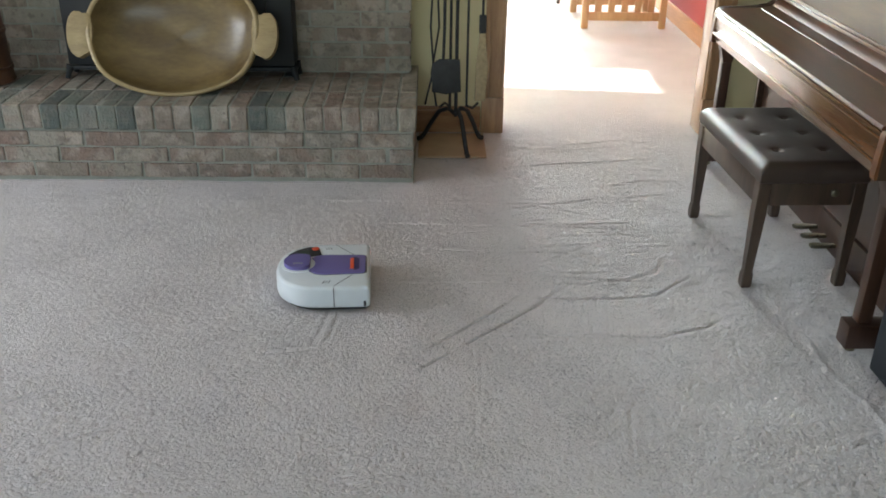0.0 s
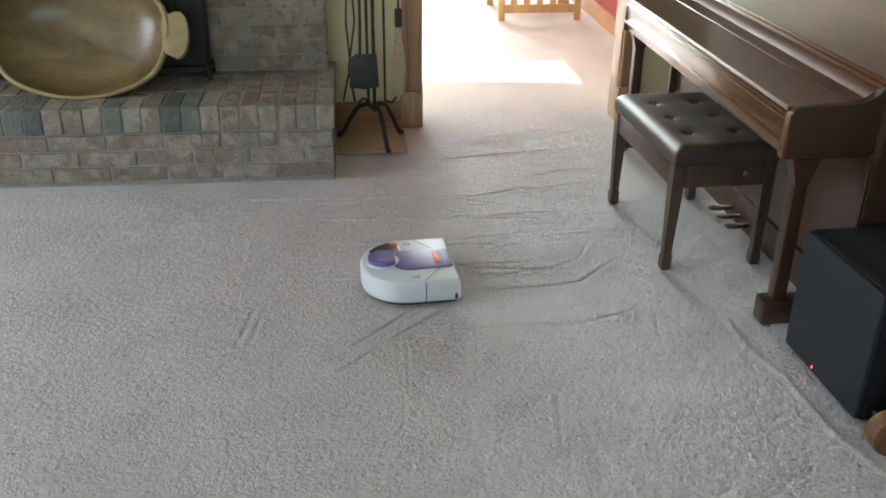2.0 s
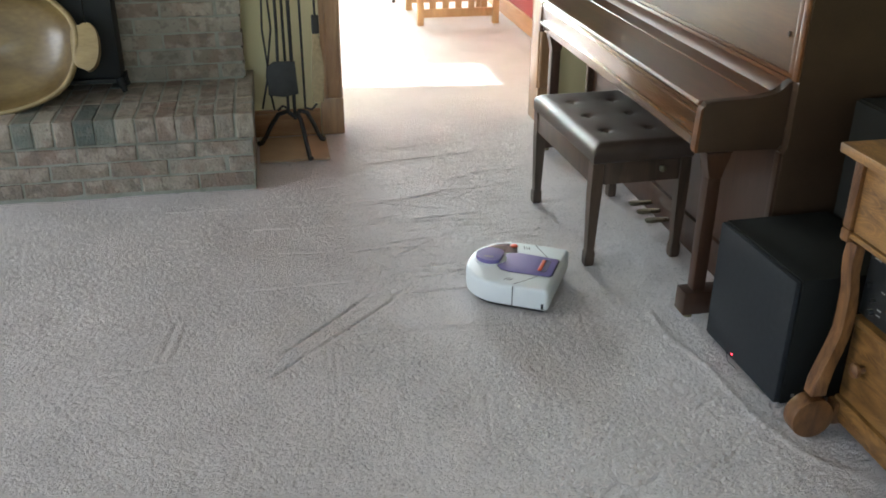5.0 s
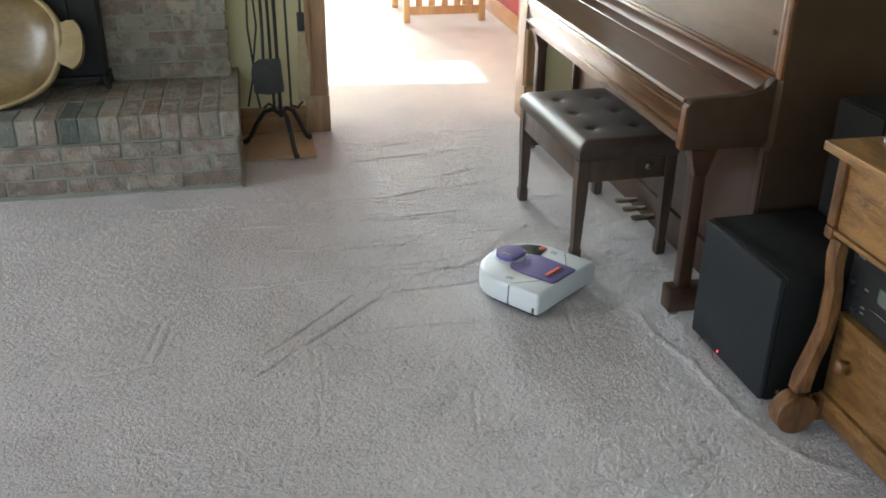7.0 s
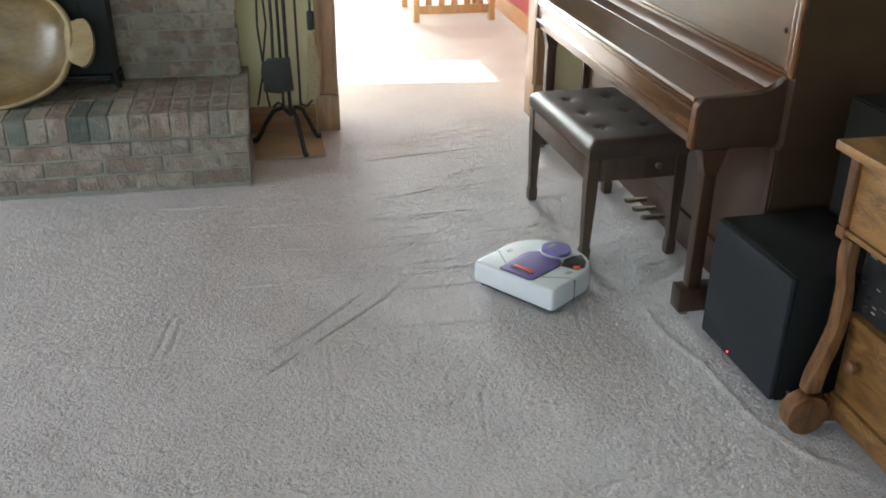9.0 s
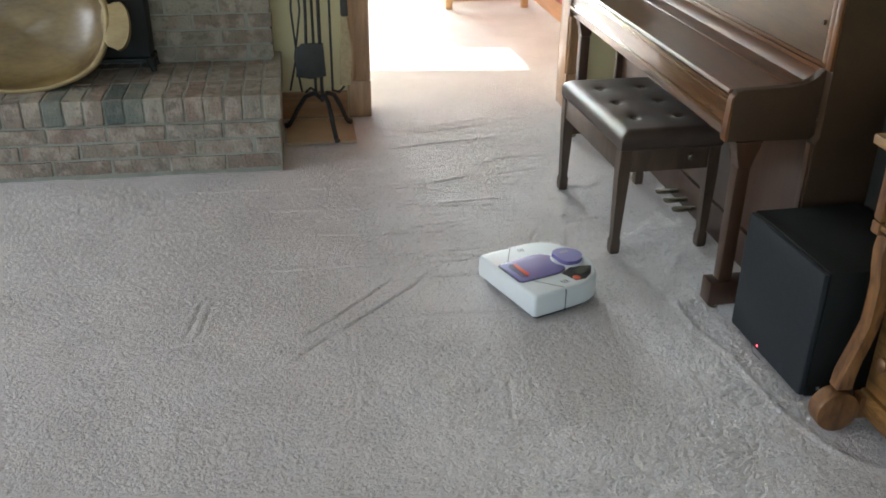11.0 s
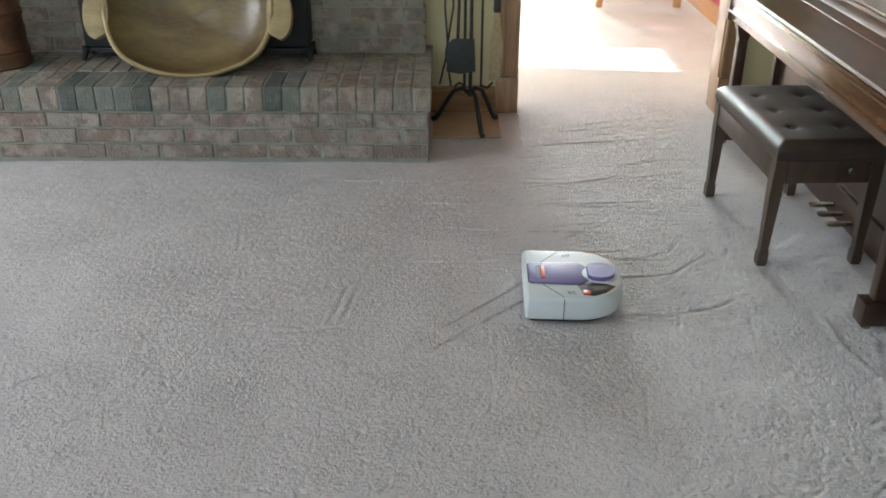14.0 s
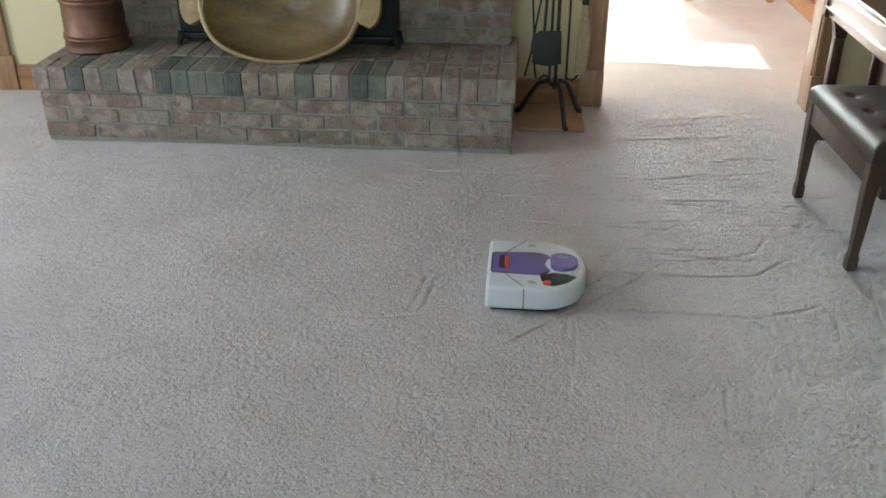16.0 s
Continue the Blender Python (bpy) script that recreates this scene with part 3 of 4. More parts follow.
# ---- stove, bowl, copper pot, fire tools ----
def build_stove():
    ob = thing("wood_stove", pose(-1.11, 0.42, HZ), "black cast-iron stove on short legs on the hearth", "stove")
    part("body", box(-0.535, 0.535, 0.0, 0.135, 0.061, 0.78, 0.012), M_STOVE, ob)
    part("top_plate", box(-0.56, 0.56, -0.03, 0.138, 0.781, 0.81, 0.008), M_STOVE, ob)
    part("base_rail", box(-0.545, 0.545, -0.012, 0.137, 0.04, 0.060, 0.006), M_STOVE, ob)
    for s in (-1, 1):
        door = part("door", box(*sorted((s * 0.01, s * 0.42)), -0.022, -0.001, 0.18, 0.70, 0.008), M_STOVE, ob)
        part("handle", tube([(s * 0.05, -0.022, 0.40), (s * 0.05, -0.05, 0.42), (s * 0.05, -0.05, 0.50), (s * 0.05, -0.022, 0.52)], 0.007), M_STEEL, door)
        for y in (-0.0, 0.115):
            part("leg", tube([(s * 0.525, y, 0.06), (s * 0.535, y - 0.006, 0.03), (s * 0.545, y - 0.012, 0.0)], [0.022, 0.014, 0.012]), M_STOVE, ob)


def rounded(pts, times=2):
    """Corners cut off an outline, again and again."""
    for _ in range(times):
        out = []
        for (ax, ay), (bx, by) in zip(pts, pts[1:] + pts[:1]):
            out += [(ax * 0.75 + bx * 0.25, ay * 0.75 + by * 0.25), (ax * 0.25 + bx * 0.75, ay * 0.25 + by * 0.75)]
        pts = out
    return pts


def build_bowl():
    """A long carved dough bowl, leaning on the stove."""
    ob = thing("dough_bowl", pose(-1.088, 0.135, HZ + 0.004, 68, 0, 0), "large carved wooden dough bowl leaning against the stove", "bowl")
    a, b, cy, deep = 0.385, 0.275, 0.275, 0.135
    seg = 72

    def ring(f, z, outer):
        row = []
        for i in range(seg):
            t = 2 * math.pi * i / seg
            c, s = math.cos(t), math.sin(t)
            k = 1 + 0.012 * math.sin(3 * t + 0.4) + 0.008 * math.sin(7 * t)
            e = 0.86
            x = a * f * k * math.copysign(abs(c) ** e, c)
            y = b * f * k * math.copysign(abs(s) ** e, s)
            row.append((x, cy + y, z + 0.006 * math.sin(2 * t)))
        return row
    inner = [(1.0 - 0.055, 0.0), (0.90, -0.03), (0.80, -0.065), (0.64, -0.095), (0.42, -0.112), (0.18, -0.117), (0.03, -0.118)]
    outer = [(0.945, 0.0), (0.955, 0.006), (1.0, 0.004), (1.01, -0.012), (0.96, -0.06), (0.84, -0.105), (0.62, -deep), (0.4, -deep - 0.006), (0.05, -deep - 0.006)]
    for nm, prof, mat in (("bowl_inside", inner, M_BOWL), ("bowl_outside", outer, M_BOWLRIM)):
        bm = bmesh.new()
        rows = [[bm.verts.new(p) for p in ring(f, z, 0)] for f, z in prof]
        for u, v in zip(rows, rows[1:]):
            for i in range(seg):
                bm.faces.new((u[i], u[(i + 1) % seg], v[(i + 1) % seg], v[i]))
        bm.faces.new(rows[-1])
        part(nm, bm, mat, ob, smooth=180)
    for s in (-1, 1):
        out = [(s * (a - 0.03), cy - 0.085), (s * (a + 0.012), cy - 0.10), (s * (a + 0.03), cy - 0.116), (s * (a + 0.060), cy - 0.098), (s * (a + 0.085), cy - 0.04), (s * (a + 0.083), cy + 0.05),
               (s * (a + 0.055), cy + 0.10), (s * (a + 0.02), cy + 0.08), (s * (a - 0.03), cy + 0.09)]
        part("handle", prism(rounded(out), "z", -0.045, 0.004, 0.005), M_BOWLRIM, ob)


def build_pot():
    ob = thing("copper_pot", pose(-2.03, 0.335, HZ + 0.003), "tall aged copper ash bucket with rolled bands on the hearth", "bucket")
    prof = [(0.148, 0.0), (0.154, 0.006), (0.150, 0.02), (0.146, 0.05), (0.152, 0.056), (0.152, 0.064), (0.145, 0.07), (0.151, 0.077), (0.144, 0.085), (0.142, 0.2), (0.141, 0.222), (0.147, 0.228), (0.147, 0.236), (0.140, 0.242), (0.146, 0.249), (0.139, 0.256), (0.137, 0.40), (0.143, 0.408), (0.140, 0.416), (0.132, 0.41), (0.128, 0.03)]
    part("body", lathe(prof, 48), M_COPPER, ob, smooth=60)
    part("bail_handle", tube([(0.14 * math.cos(t), 0.0, 0.37 + 0.16 * math.sin(t)) for t in [math.pi * i / 16 for i in range(17)]], 0.005), M_IRON, ob)


def build_pad():
    tagged(part("hearth_pad", box(0.012, 0.346, 0.312, 0.66, 0.0, 0.012, 0.003), M_PAD, None), "tan stone slab lying on the carpet beside the hearth", "slab")


def build_fire_tools():
    ob = thing("fire_tool_set", pose(0.195, 0.44, 0.012), "black iron fireplace tool set on an arched stand", "fire tools")
    part("stem", tube([(0, 0, 0.16), (0, 0, 1.02)], 0.009), M_IRON, ob)
    part("finial", lathe([(0.006, 1.02), (0.018, 1.035), (0.02, 1.05), (0.008, 1.07)], 16), M_IRON, ob)
    for dx, dy in ((0.055, -0.155), (-0.175, 0.09), (0.13, 0.11)):
        part("leg", tube([(0, 0, 0.17), (dx * 0.2, dy * 0.2, 0.195), (dx * 0.45, dy * 0.45, 0.175), (dx * 0.68, dy * 0.68, 0.11), (dx * 0.85, dy * 0.85, 0.05), (dx * 0.97, dy * 0.97, 0.018), (dx * 1.06, dy * 1.06, 0.012)],
                         [0.010, 0.011, 0.011, 0.011, 0.011, 0.012, 0.014]), M_IRON, ob)
    part("rack", tube([(-0.12, -0.04, 0.95), (-0.05, 0.0, 0.97), (0, 0, 0.975), (0.06, 0.0, 0.97), (0.13, -0.04, 0.95)], 0.007), M_IRON, ob)
    # shovel with a pan
    sh = part("shovel", tube([(-0.065, -0.05, 0.45), (-0.06, -0.045, 0.60), (-0.06, -0.04, 1.0)], 0.0075), M_IRON, ob)
    part("pan", prism([(-0.118, 0.300), (-0.112, 0.435), (-0.085, 0.456), (-0.04, 0.456), (0.014, 0.456), (0.022, 0.300), (-0.05, 0.288)], "y", -0.062, -0.048, 0.003), M_IRON, sh)
    # poker
    pk = part("poker", tube([(-0.03, -0.03, 0.20), (-0.03, -0.03, 1.0)], 0.007), M_IRON, ob)
    part("hook", tube([(-0.03, -0.03, 0.22), (-0.055, -0.04, 0.24), (-0.08, -0.045, 0.22)], 0.006), M_IRON, pk)
    # tongs
    tg = part("tongs", tube([(-0.105, -0.02, 1.0), (-0.125, -0.025, 0.6), (-0.11, -0.03, 0.4), (-0.15, -0.035, 0.23)], 0.005), M_IRON, ob)
    part("tong_arm", tube([(-0.105, -0.02, 1.0), (-0.085, -0.015, 0.6), (-0.12, -0.02, 0.38), (-0.095, -0.03, 0.22)], 0.005), M_IRON, tg)
    # brush
    br = part("brush", tube([(0.118, -0.03, 0.66), (0.115, -0.03, 1.0)], 0.006), M_IRON, ob)
    part("ferrule", box(0.101, 0.135, -0.043, -0.017, 0.575, 0.66, 0.006), M_IRON, br)
    part("bristles", prism([(0.104, 0.575), (0.132, 0.575), (0.148, 0.42), (0.14, 0.25), (0.088, 0.25), (0.092, 0.42)], "y", -0.046, -0.014, 0.004), M_TOOLBRUSH, br)
    part("rod", tube([(0.05, -0.035, 0.22), (0.05, -0.035, 1.0)], 0.006), M_IRON, ob)
    part("toe_hook", tube([(0.05, -0.035, 0.225), (0.08, -0.04, 0.215), (0.105, -0.05, 0.245)], 0.006), M_IRON, ob)


# ---- piano ----
def build_piano():
    """An upright piano against the east wall; local x to the back, y along the keys."""
    ob = thing("upright_piano", pose(1.35, -1.435, 0), "glossy mahogany upright piano with its key lid closed", "piano")
    L = 1.73
    c = 0.27
    part("keyslip", box(0.004, 0.035, 0.03, L - 0.03, 0.60, 0.7255, 0.004), M_KEYSLIP, ob)
    bm = box(-0.004, 0.008, 0.032, L - 0.032, 0.628, 0.642, 0.004)
    add_box(bm, -0.002, 0.008, 0.032, L - 0.032, 0.705, 0.713, 0.003)
    part("keyslip_moulding", bm, M_KEYSLIP, ob)
    part("keybed", box(0.036, c + 0.06, 0.03, L - 0.03, 0.585, 0.63), M_PIANO, ob)
    # key lid: flat, with a rounded nose and a raised back moulding
    lid = [(0.010, 0.726), (0.004, 0.732), (0.008, 0.742), (0.03, 0.7445), (0.205, 0.750), (0.213, 0.754), (0.224, 0.7535), (0.246, 0.758), (0.252, 0.766), (0.266, 0.780), (0.284, 0.787), (0.284, 0.726)]
    part("key_lid", prism(lid, "y", 0.034, L - 0.034), M_LID, ob, smooth=30)
    part("lid_strip", box(0.186, 0.192, 0.075, L - 0.075, 0.7485, 0.7535, 0.0015), M_PIANO, ob)
    for y0, y1 in ((0.0, 0.032), (L - 0.032, L)):
        cheek = [(0.008, 0.588), (0.008, 0.60), (0.010, 0.726), (0.017, 0.742), (0.035, 0.747), (0.18, 0.752), (0.235, 0.758), (0.255, 0.770), (0.268, 0.790), (0.285, 0.80), (0.285, 0.60), (0.27, 0.585)]
        cheek_block = part("cheek", prism(cheek, "y", y0, y1, 0.004), M_PIANODK, ob)
        # lit front of the cheek, put on as a thin piece of lighter mahogany
        part("cheek_face", prism([(0.0, 0.589), (-0.003, 0.60), (0.003, 0.722), (0.0095, 0.732), (0.0075, 0.60), (0.0075, 0.589)], "y", y0 + 0.001, y1 - 0.001), M_PIANO, cheek_block)
    part("upper_panel", box(c + 0.025, c + 0.05, 0.0, L, 0.785, 1.30), M_PANEL, ob)
    bm = bmesh.new()
    for z0, z1, d in ((0.786, 0.800, 0.011), (0.8005, 0.814, 0.006)):
        add_box(bm, c + 0.024 - d, c + 0.024, 0.001, L - 0.001, z0, z1, 0.003)
    part("panel_moulding", bm, M_PIANO, ob)
    for y0 in (0.001, L - 0.029):
        part("panel_stile", box(c + 0.012, c + 0.024, y0, y0 + 0.028, 0.815, 1.30, 0.002), M_PIANO, ob)
    for y0, y1 in ((-0.034, -0.001), (L + 0.001, L + 0.034)):
        side = [(c - 0.0, 0.0), (c + 0.0, 0.58), (c + 0.016, 0.60), (c + 0.016, 1.30), (0.66, 1.30), (0.66, 0.0)]
        part("side_panel", prism(side, "y", y0, y1, 0.002), M_PIANODK, ob)
        # strip in lighter mahogany stands for the highlight on the case's front edge
        part("edge_strip", box(c + 0.006, c + 0.0155, y0 + 0.003, y1 - 0.003, 0.802, 1.30, 0.002), M_PIANO, ob)
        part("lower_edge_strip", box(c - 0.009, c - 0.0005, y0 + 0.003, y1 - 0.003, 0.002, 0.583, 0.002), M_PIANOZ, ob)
    part("top_lid", box(c - 0.02, 0.67, -0.05, L + 0.05, 1.301, 1.325, 0.006), M_PIANO, ob)
    part("back", box(0.62, 0.655, 0.036, L - 0.036, 0.05, 1.30), M_PIANODK, ob)
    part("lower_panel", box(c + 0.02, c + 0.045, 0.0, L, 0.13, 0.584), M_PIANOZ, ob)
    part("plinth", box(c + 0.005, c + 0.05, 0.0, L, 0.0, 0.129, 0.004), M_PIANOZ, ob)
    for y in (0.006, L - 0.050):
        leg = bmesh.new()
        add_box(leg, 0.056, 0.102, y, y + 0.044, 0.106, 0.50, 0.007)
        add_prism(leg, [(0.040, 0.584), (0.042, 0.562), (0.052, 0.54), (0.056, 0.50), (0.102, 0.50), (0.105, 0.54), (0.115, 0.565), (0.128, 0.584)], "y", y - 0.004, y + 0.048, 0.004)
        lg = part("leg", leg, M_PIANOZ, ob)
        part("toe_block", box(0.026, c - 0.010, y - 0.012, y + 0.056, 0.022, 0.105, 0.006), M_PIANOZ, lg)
        cs = part("caster", lathe([(0.010, 0.0), (0.016, 0.004), (0.016, 0.018), (0.008, 0.0215)], 16, 0.06, y + 0.02), M_BRASS, lg)
    mid = L * 0.455
    for dy in (-0.09, 0.0, 0.09):
        pd = bmesh.new()
        add_prism(pd, [(c + 0.004, mid + dy - 0.009), (c - 0.04, mid + dy - 0.010), (c - 0.075, mid + dy - 0.018), (c - 0.092, mid + dy - 0.010), (c - 0.092, mid + dy + 0.010), (c - 0.075, mid + dy + 0.018), (c - 0.04, mid + dy + 0.010), (c + 0.004, mid + dy + 0.009)], "z", 0.040, 0.053, 0.003)
        part("pedal", pd, M_BRASS, ob)
    part("panel_knob", lathe([(0.0075, 0.0), (0.008, 0.003), (0.006, 0.006)], 16), M_PIANOZ, ob).matrix_local = pose(c + 0.024, 0.076, 0.923, 0, -90, 0)


def build_bench():
    """A tufted piano bench; local x across, y along."""
    ob = thing("piano_bench", pose(1.365, -0.665, 0, 0, 0, 2.5), "dark wooden piano bench with a buttoned brown leather seat", "bench")
    hx, hy = 0.19, 0.335
    seat = bmesh.new()
    nx, ny = 44, 76
    buttons = [(dx, dy) for dx in (-0.085, 0.085) for dy in (-0.175, 0.005, 0.185)]
    top = []
    for j in range(ny + 1):
        row = []
        for i in range(nx + 1):
            x, y = -hx + 2 * hx * i / nx, -hy + 2 * hy * j / ny
            ex, ey = 1 - abs(x) / hx, 1 - abs(y) / hy
            edge = min(ex * hx, ey * hy)
            z = 0.475 - 0.022 * max(0, 1 - edge / 0.035) ** 2
            for bx, by in buttons:
                d = math.hypot(x - bx, y - by)
                z -= 0.013 * math.exp(-(d / 0.0135) ** 2) + 0.004 * math.exp(-(d / 0.05) ** 2)
            row.append(seat.verts.new((x, y, z)))
        top.append(row)
    for j in range(ny):
        for i in range(nx):
            seat.faces.new((top[j][i], top[j][i + 1], top[j + 1][i + 1], top[j + 1][i]))
    rimv = [top[0][i] for i in range(nx + 1)] + [top[j][nx] for j in range(1, ny + 1)] + [top[ny][i] for i in range(nx - 1, -1, -1)] + [top[j][0] for j in range(ny - 1, 0, -1)]
    prev = rimv
    for grow, z in ((1.012, 0.440), (1.010, 0.418), (1.0, 0.407), (0.97, 0.404)):
        cur = [seat.verts.new((v.co.x * grow, v.co.y * (1 + (grow - 1) * 0.6), z)) for v in rimv]
        for k in range(len(rimv)):
            seat.faces.new((prev[k], prev[(k + 1) % len(rimv)], cur[(k + 1) % len(rimv)], cur[k]))
        prev = cur
    seat.faces.new(prev)
    cushion = part("seat_cushion", seat, M_LEATHER, ob, "buttoned brown leather", smooth=60)
    for bx, by in buttons:
        part("button", lathe([(0.009, 0.456), (0.011, 0.462), (0.008, 0.468), (0.003, 0.470)], 12, bx, by), M_LEATHER, cushion)
    for s in (-1, 1):
        part("apron", box(*sorted((s * (hx - 0.004), s * (hx - 0.024))), -hy + 0.05, hy - 0.05, 0.322, 0.4035, 0.003), M_BENCHWOOD, ob)
        part("end_apron", box(-hx + 0.045, hx - 0.045, *sorted((s * (hy - 0.006), s * (hy - 0.026))), 0.322, 0.4035, 0.003), M_BENCHWOOD, ob)
        for q in (-1, 1):
            leg = bmesh.new()
            x, y = s * (hx - 0.022), q * (hy - 0.026)
            rows = []
            for z, w in ((0.0, 0.0165), (0.012, 0.019), (0.05, 0.019), (0.062, 0.0155), (0.20, 0.0185), (0.29, 0.021), (0.4035, 0.022)):
                k = (0.4035 - z) / 0.4035 * 0.012
                cx, cy = x + s * k * 0.3, y - q * k * 0.2
                rows.append([leg.verts.new((cx + a * w, cy + b * w, z)) for a, b in ((-1, -1), (1, -1), (1, 1), (-1, 1))])
            for u, v in zip(rows, rows[1:]):
                for k in range(4):
                    leg.faces.new((u[k], u[(k + 1) % 4], v[(k + 1) % 4], v[k]))
            leg.faces.new(rows[0][::-1])
            leg.faces.new(rows[-1])
            bmesh.ops.bevel(leg, geom=[e for e in leg.edges if abs(e.verts[0].co.z - e.verts[1].co.z) > 0.005], offset=0.003, segments=1, affect="EDGES")
            part("leg", leg, M_BENCHWOOD, ob, smooth=30)
    part("adjusting_knob", lathe([(0.006, 0.0), (0.006, 0.012), (0.013, 0.016), (0.013, 0.022), (0.008, 0.025)], 20), M_BRASS, ob).matrix_local = pose(0.07, -hy + 0.005, 0.375, 90, 0, 0)


# ---- subwoofer, cabinet and the things on it ----
def build_subwoofer():
    ob = thing("subwoofer", pose(1.424, -1.736, 0.0, 0, 0, 2.0), "black floor-standing subwoofer with a cloth front and a red light", "speaker")
    part("cabinet_box", box(0.02, 0.36, -0.206, 0.206, 0.010, 0.402, 0.004), M_BLACK, ob)
    part("grille", box(0.0, 0.019, -0.204, 0.204, 0.013, 0.400, 0.008), M_GRILLE, ob)
    part("status_light", lathe([(0.0026, 0.0), (0.0026, 0.002), (0.001, 0.003)], 10), M_LED, ob, "small red light").matrix_local = pose(0.0, 0.035, 0.030, 0, -90, 0)
    # pale square painted in for a small blue-white light on the side
    part("pale_light_spot", box(0.05, 0.06, -0.2068, -0.2062, 0.03, 0.04), M_GREYTXT, ob)
    for x in (0.05, 0.32):
        for y in (-0.17, 0.17):
            part("foot", lathe([(0.018, 0.0), (0.02, 0.0095)], 14, x, y), M_RUBBER, ob)


def build_cable():
    tagged(part("speaker_cable", tube([(1.412, -1.60, 0.004), (1.404, -1.62, 0.03), (1.406, -1.65, 0.045), (1.414, -1.68, 0.03), (1.412, -1.70, 0.006), (1.418, -1.74, 0.004)], 0.0012), M_SEAM, None),
           "thin grey speaker cable curling on the carpet", "cable")


def build_cabinet():
    """A golden oak washstand with drawers that overhang two scrolled posts; local x to the back, y along the front."""
    W = 1.05
    ob = thing("oak_cabinet", pose(1.435, -2.03, 0), "golden oak cabinet with scrolled front posts and drawers", "cabinet")
    part("top_board", box(0.0, 0.52, -W - 0.03, 0.03, 0.788, 0.814, 0.006), M_OAK, ob)
    part("upper_case", box(0.048, 0.50, -W, 0.0, 0.588, 0.787, 0.003), M_OAK, ob)
    for y0, y1 in ((-W / 2 + 0.008, -0.036), (-W + 0.036, -W / 2 - 0.008)):
        dr = part("upper_drawer", box(0.036, 0.047, y0, y1, 0.602, 0.785, 0.003), M_OAK, ob)
        part("knob", lathe([(0.010, 0.0), (0.008, 0.012), (0.019, 0.02), (0.019, 0.028), (0.008, 0.034)], 20), M_OAKZ, dr).matrix_local = pose(0.036, (y0 + y1) / 2, 0.695, 0, -90, 0)
    part("drawer_rail", box(0.030, 0.047, -W + 0.033, -0.033, 0.586, 0.600, 0.003), M_OAK, ob)
    for y0, y1 in ((-0.031, -0.001), (-W + 0.001, -W + 0.031)):
        st = part("corner_stile", box(0.028, 0.047, y0, y1, 0.605, 0.787, 0.005), M_OAKZ, ob)
        part("stile_block", box(0.026, 0.049, y0 - 0.001, y1 + 0.001, 0.570, 0.604, 0.007), M_OAKZ, st)
    for y0, y1 in ((-0.020, -0.002), (-W + 0.002, -W + 0.020)):
        part("side_panel", box(0.14, 0.49, y0, y1, 0.06, 0.587), M_OAKZ, ob)
    part("back_panel", box(0.475, 0.489, -W + 0.021, -0.021, 0.06, 0.587), M_OAKZ, ob)
    part("shelf", box(0.098, 0.474, -W + 0.021, -0.021, 0.336, 0.356, 0.003), M_OAK, ob)
    part("bottom_rail", box(0.100, 0.474, -W + 0.021, -0.021, 0.045, 0.112, 0.004), M_OAK, ob)
    for y0, y1 in ((-W / 2 + 0.004, -0.026), (-W + 0.026, -W / 2 - 0.004)):
        dr = part("lower_drawer", box(0.106, 0.135, y0, y1, 0.117, 0.331, 0.004), M_OAK, ob)
        part("knob", lathe([(0.010, 0.0), (0.008, 0.012), (0.020, 0.02), (0.020, 0.03), (0.008, 0.036)], 20), M_OAKZ, dr).matrix_local = pose(0.106, -0.098 if y1 > -0.1 else -W + 0.115, 0.236, 0, -90, 0)
    for y0, y1 in ((-0.052, -0.010), (-W + 0.010, -W + 0.052)):
        front = [(0.038, 0.57), (0.034, 0.53), (0.040, 0.49), (0.049, 0.44), (0.055, 0.38), (0.050, 0.32), (0.037, 0.265), (0.022, 0.215), (0.009, 0.17), (0.004, 0.13)]
        thick = [0.028, 0.025, 0.024, 0.024, 0.025, 0.027, 0.029, 0.031, 0.034, 0.044]
        sc = add_band(bmesh.new(), [(x + 0.005 + w / 2, z) for (x, z), w in zip(front, thick)], thick, 0.004, y0, y1)
        post = part("scroll_post", sc, M_OAKZ, ob, smooth=60)
        ring = [(0.025 + 0.06 * math.cos(2 * math.pi * k / 32), 0.06 + 0.06 * math.sin(2 * math.pi * k / 32)) for k in range(32)]
        part("scroll_foot", prism(ring, "y", y0 - 0.004, y1 + 0.004, 0.005), M_OAKZ, post, smooth=50)
        part("foot_bar", box(0.086, 0.139, y0 + 0.002, y1 - 0.002, 0.03, 0.10, 0.006), M_OAKZ, post)
    for y in (-0.05, -W + 0.05):
        part("back_foot", box(0.42, 0.474, y - 0.02, y + 0.02, 0.0, 0.044), M_OAKZ, ob)


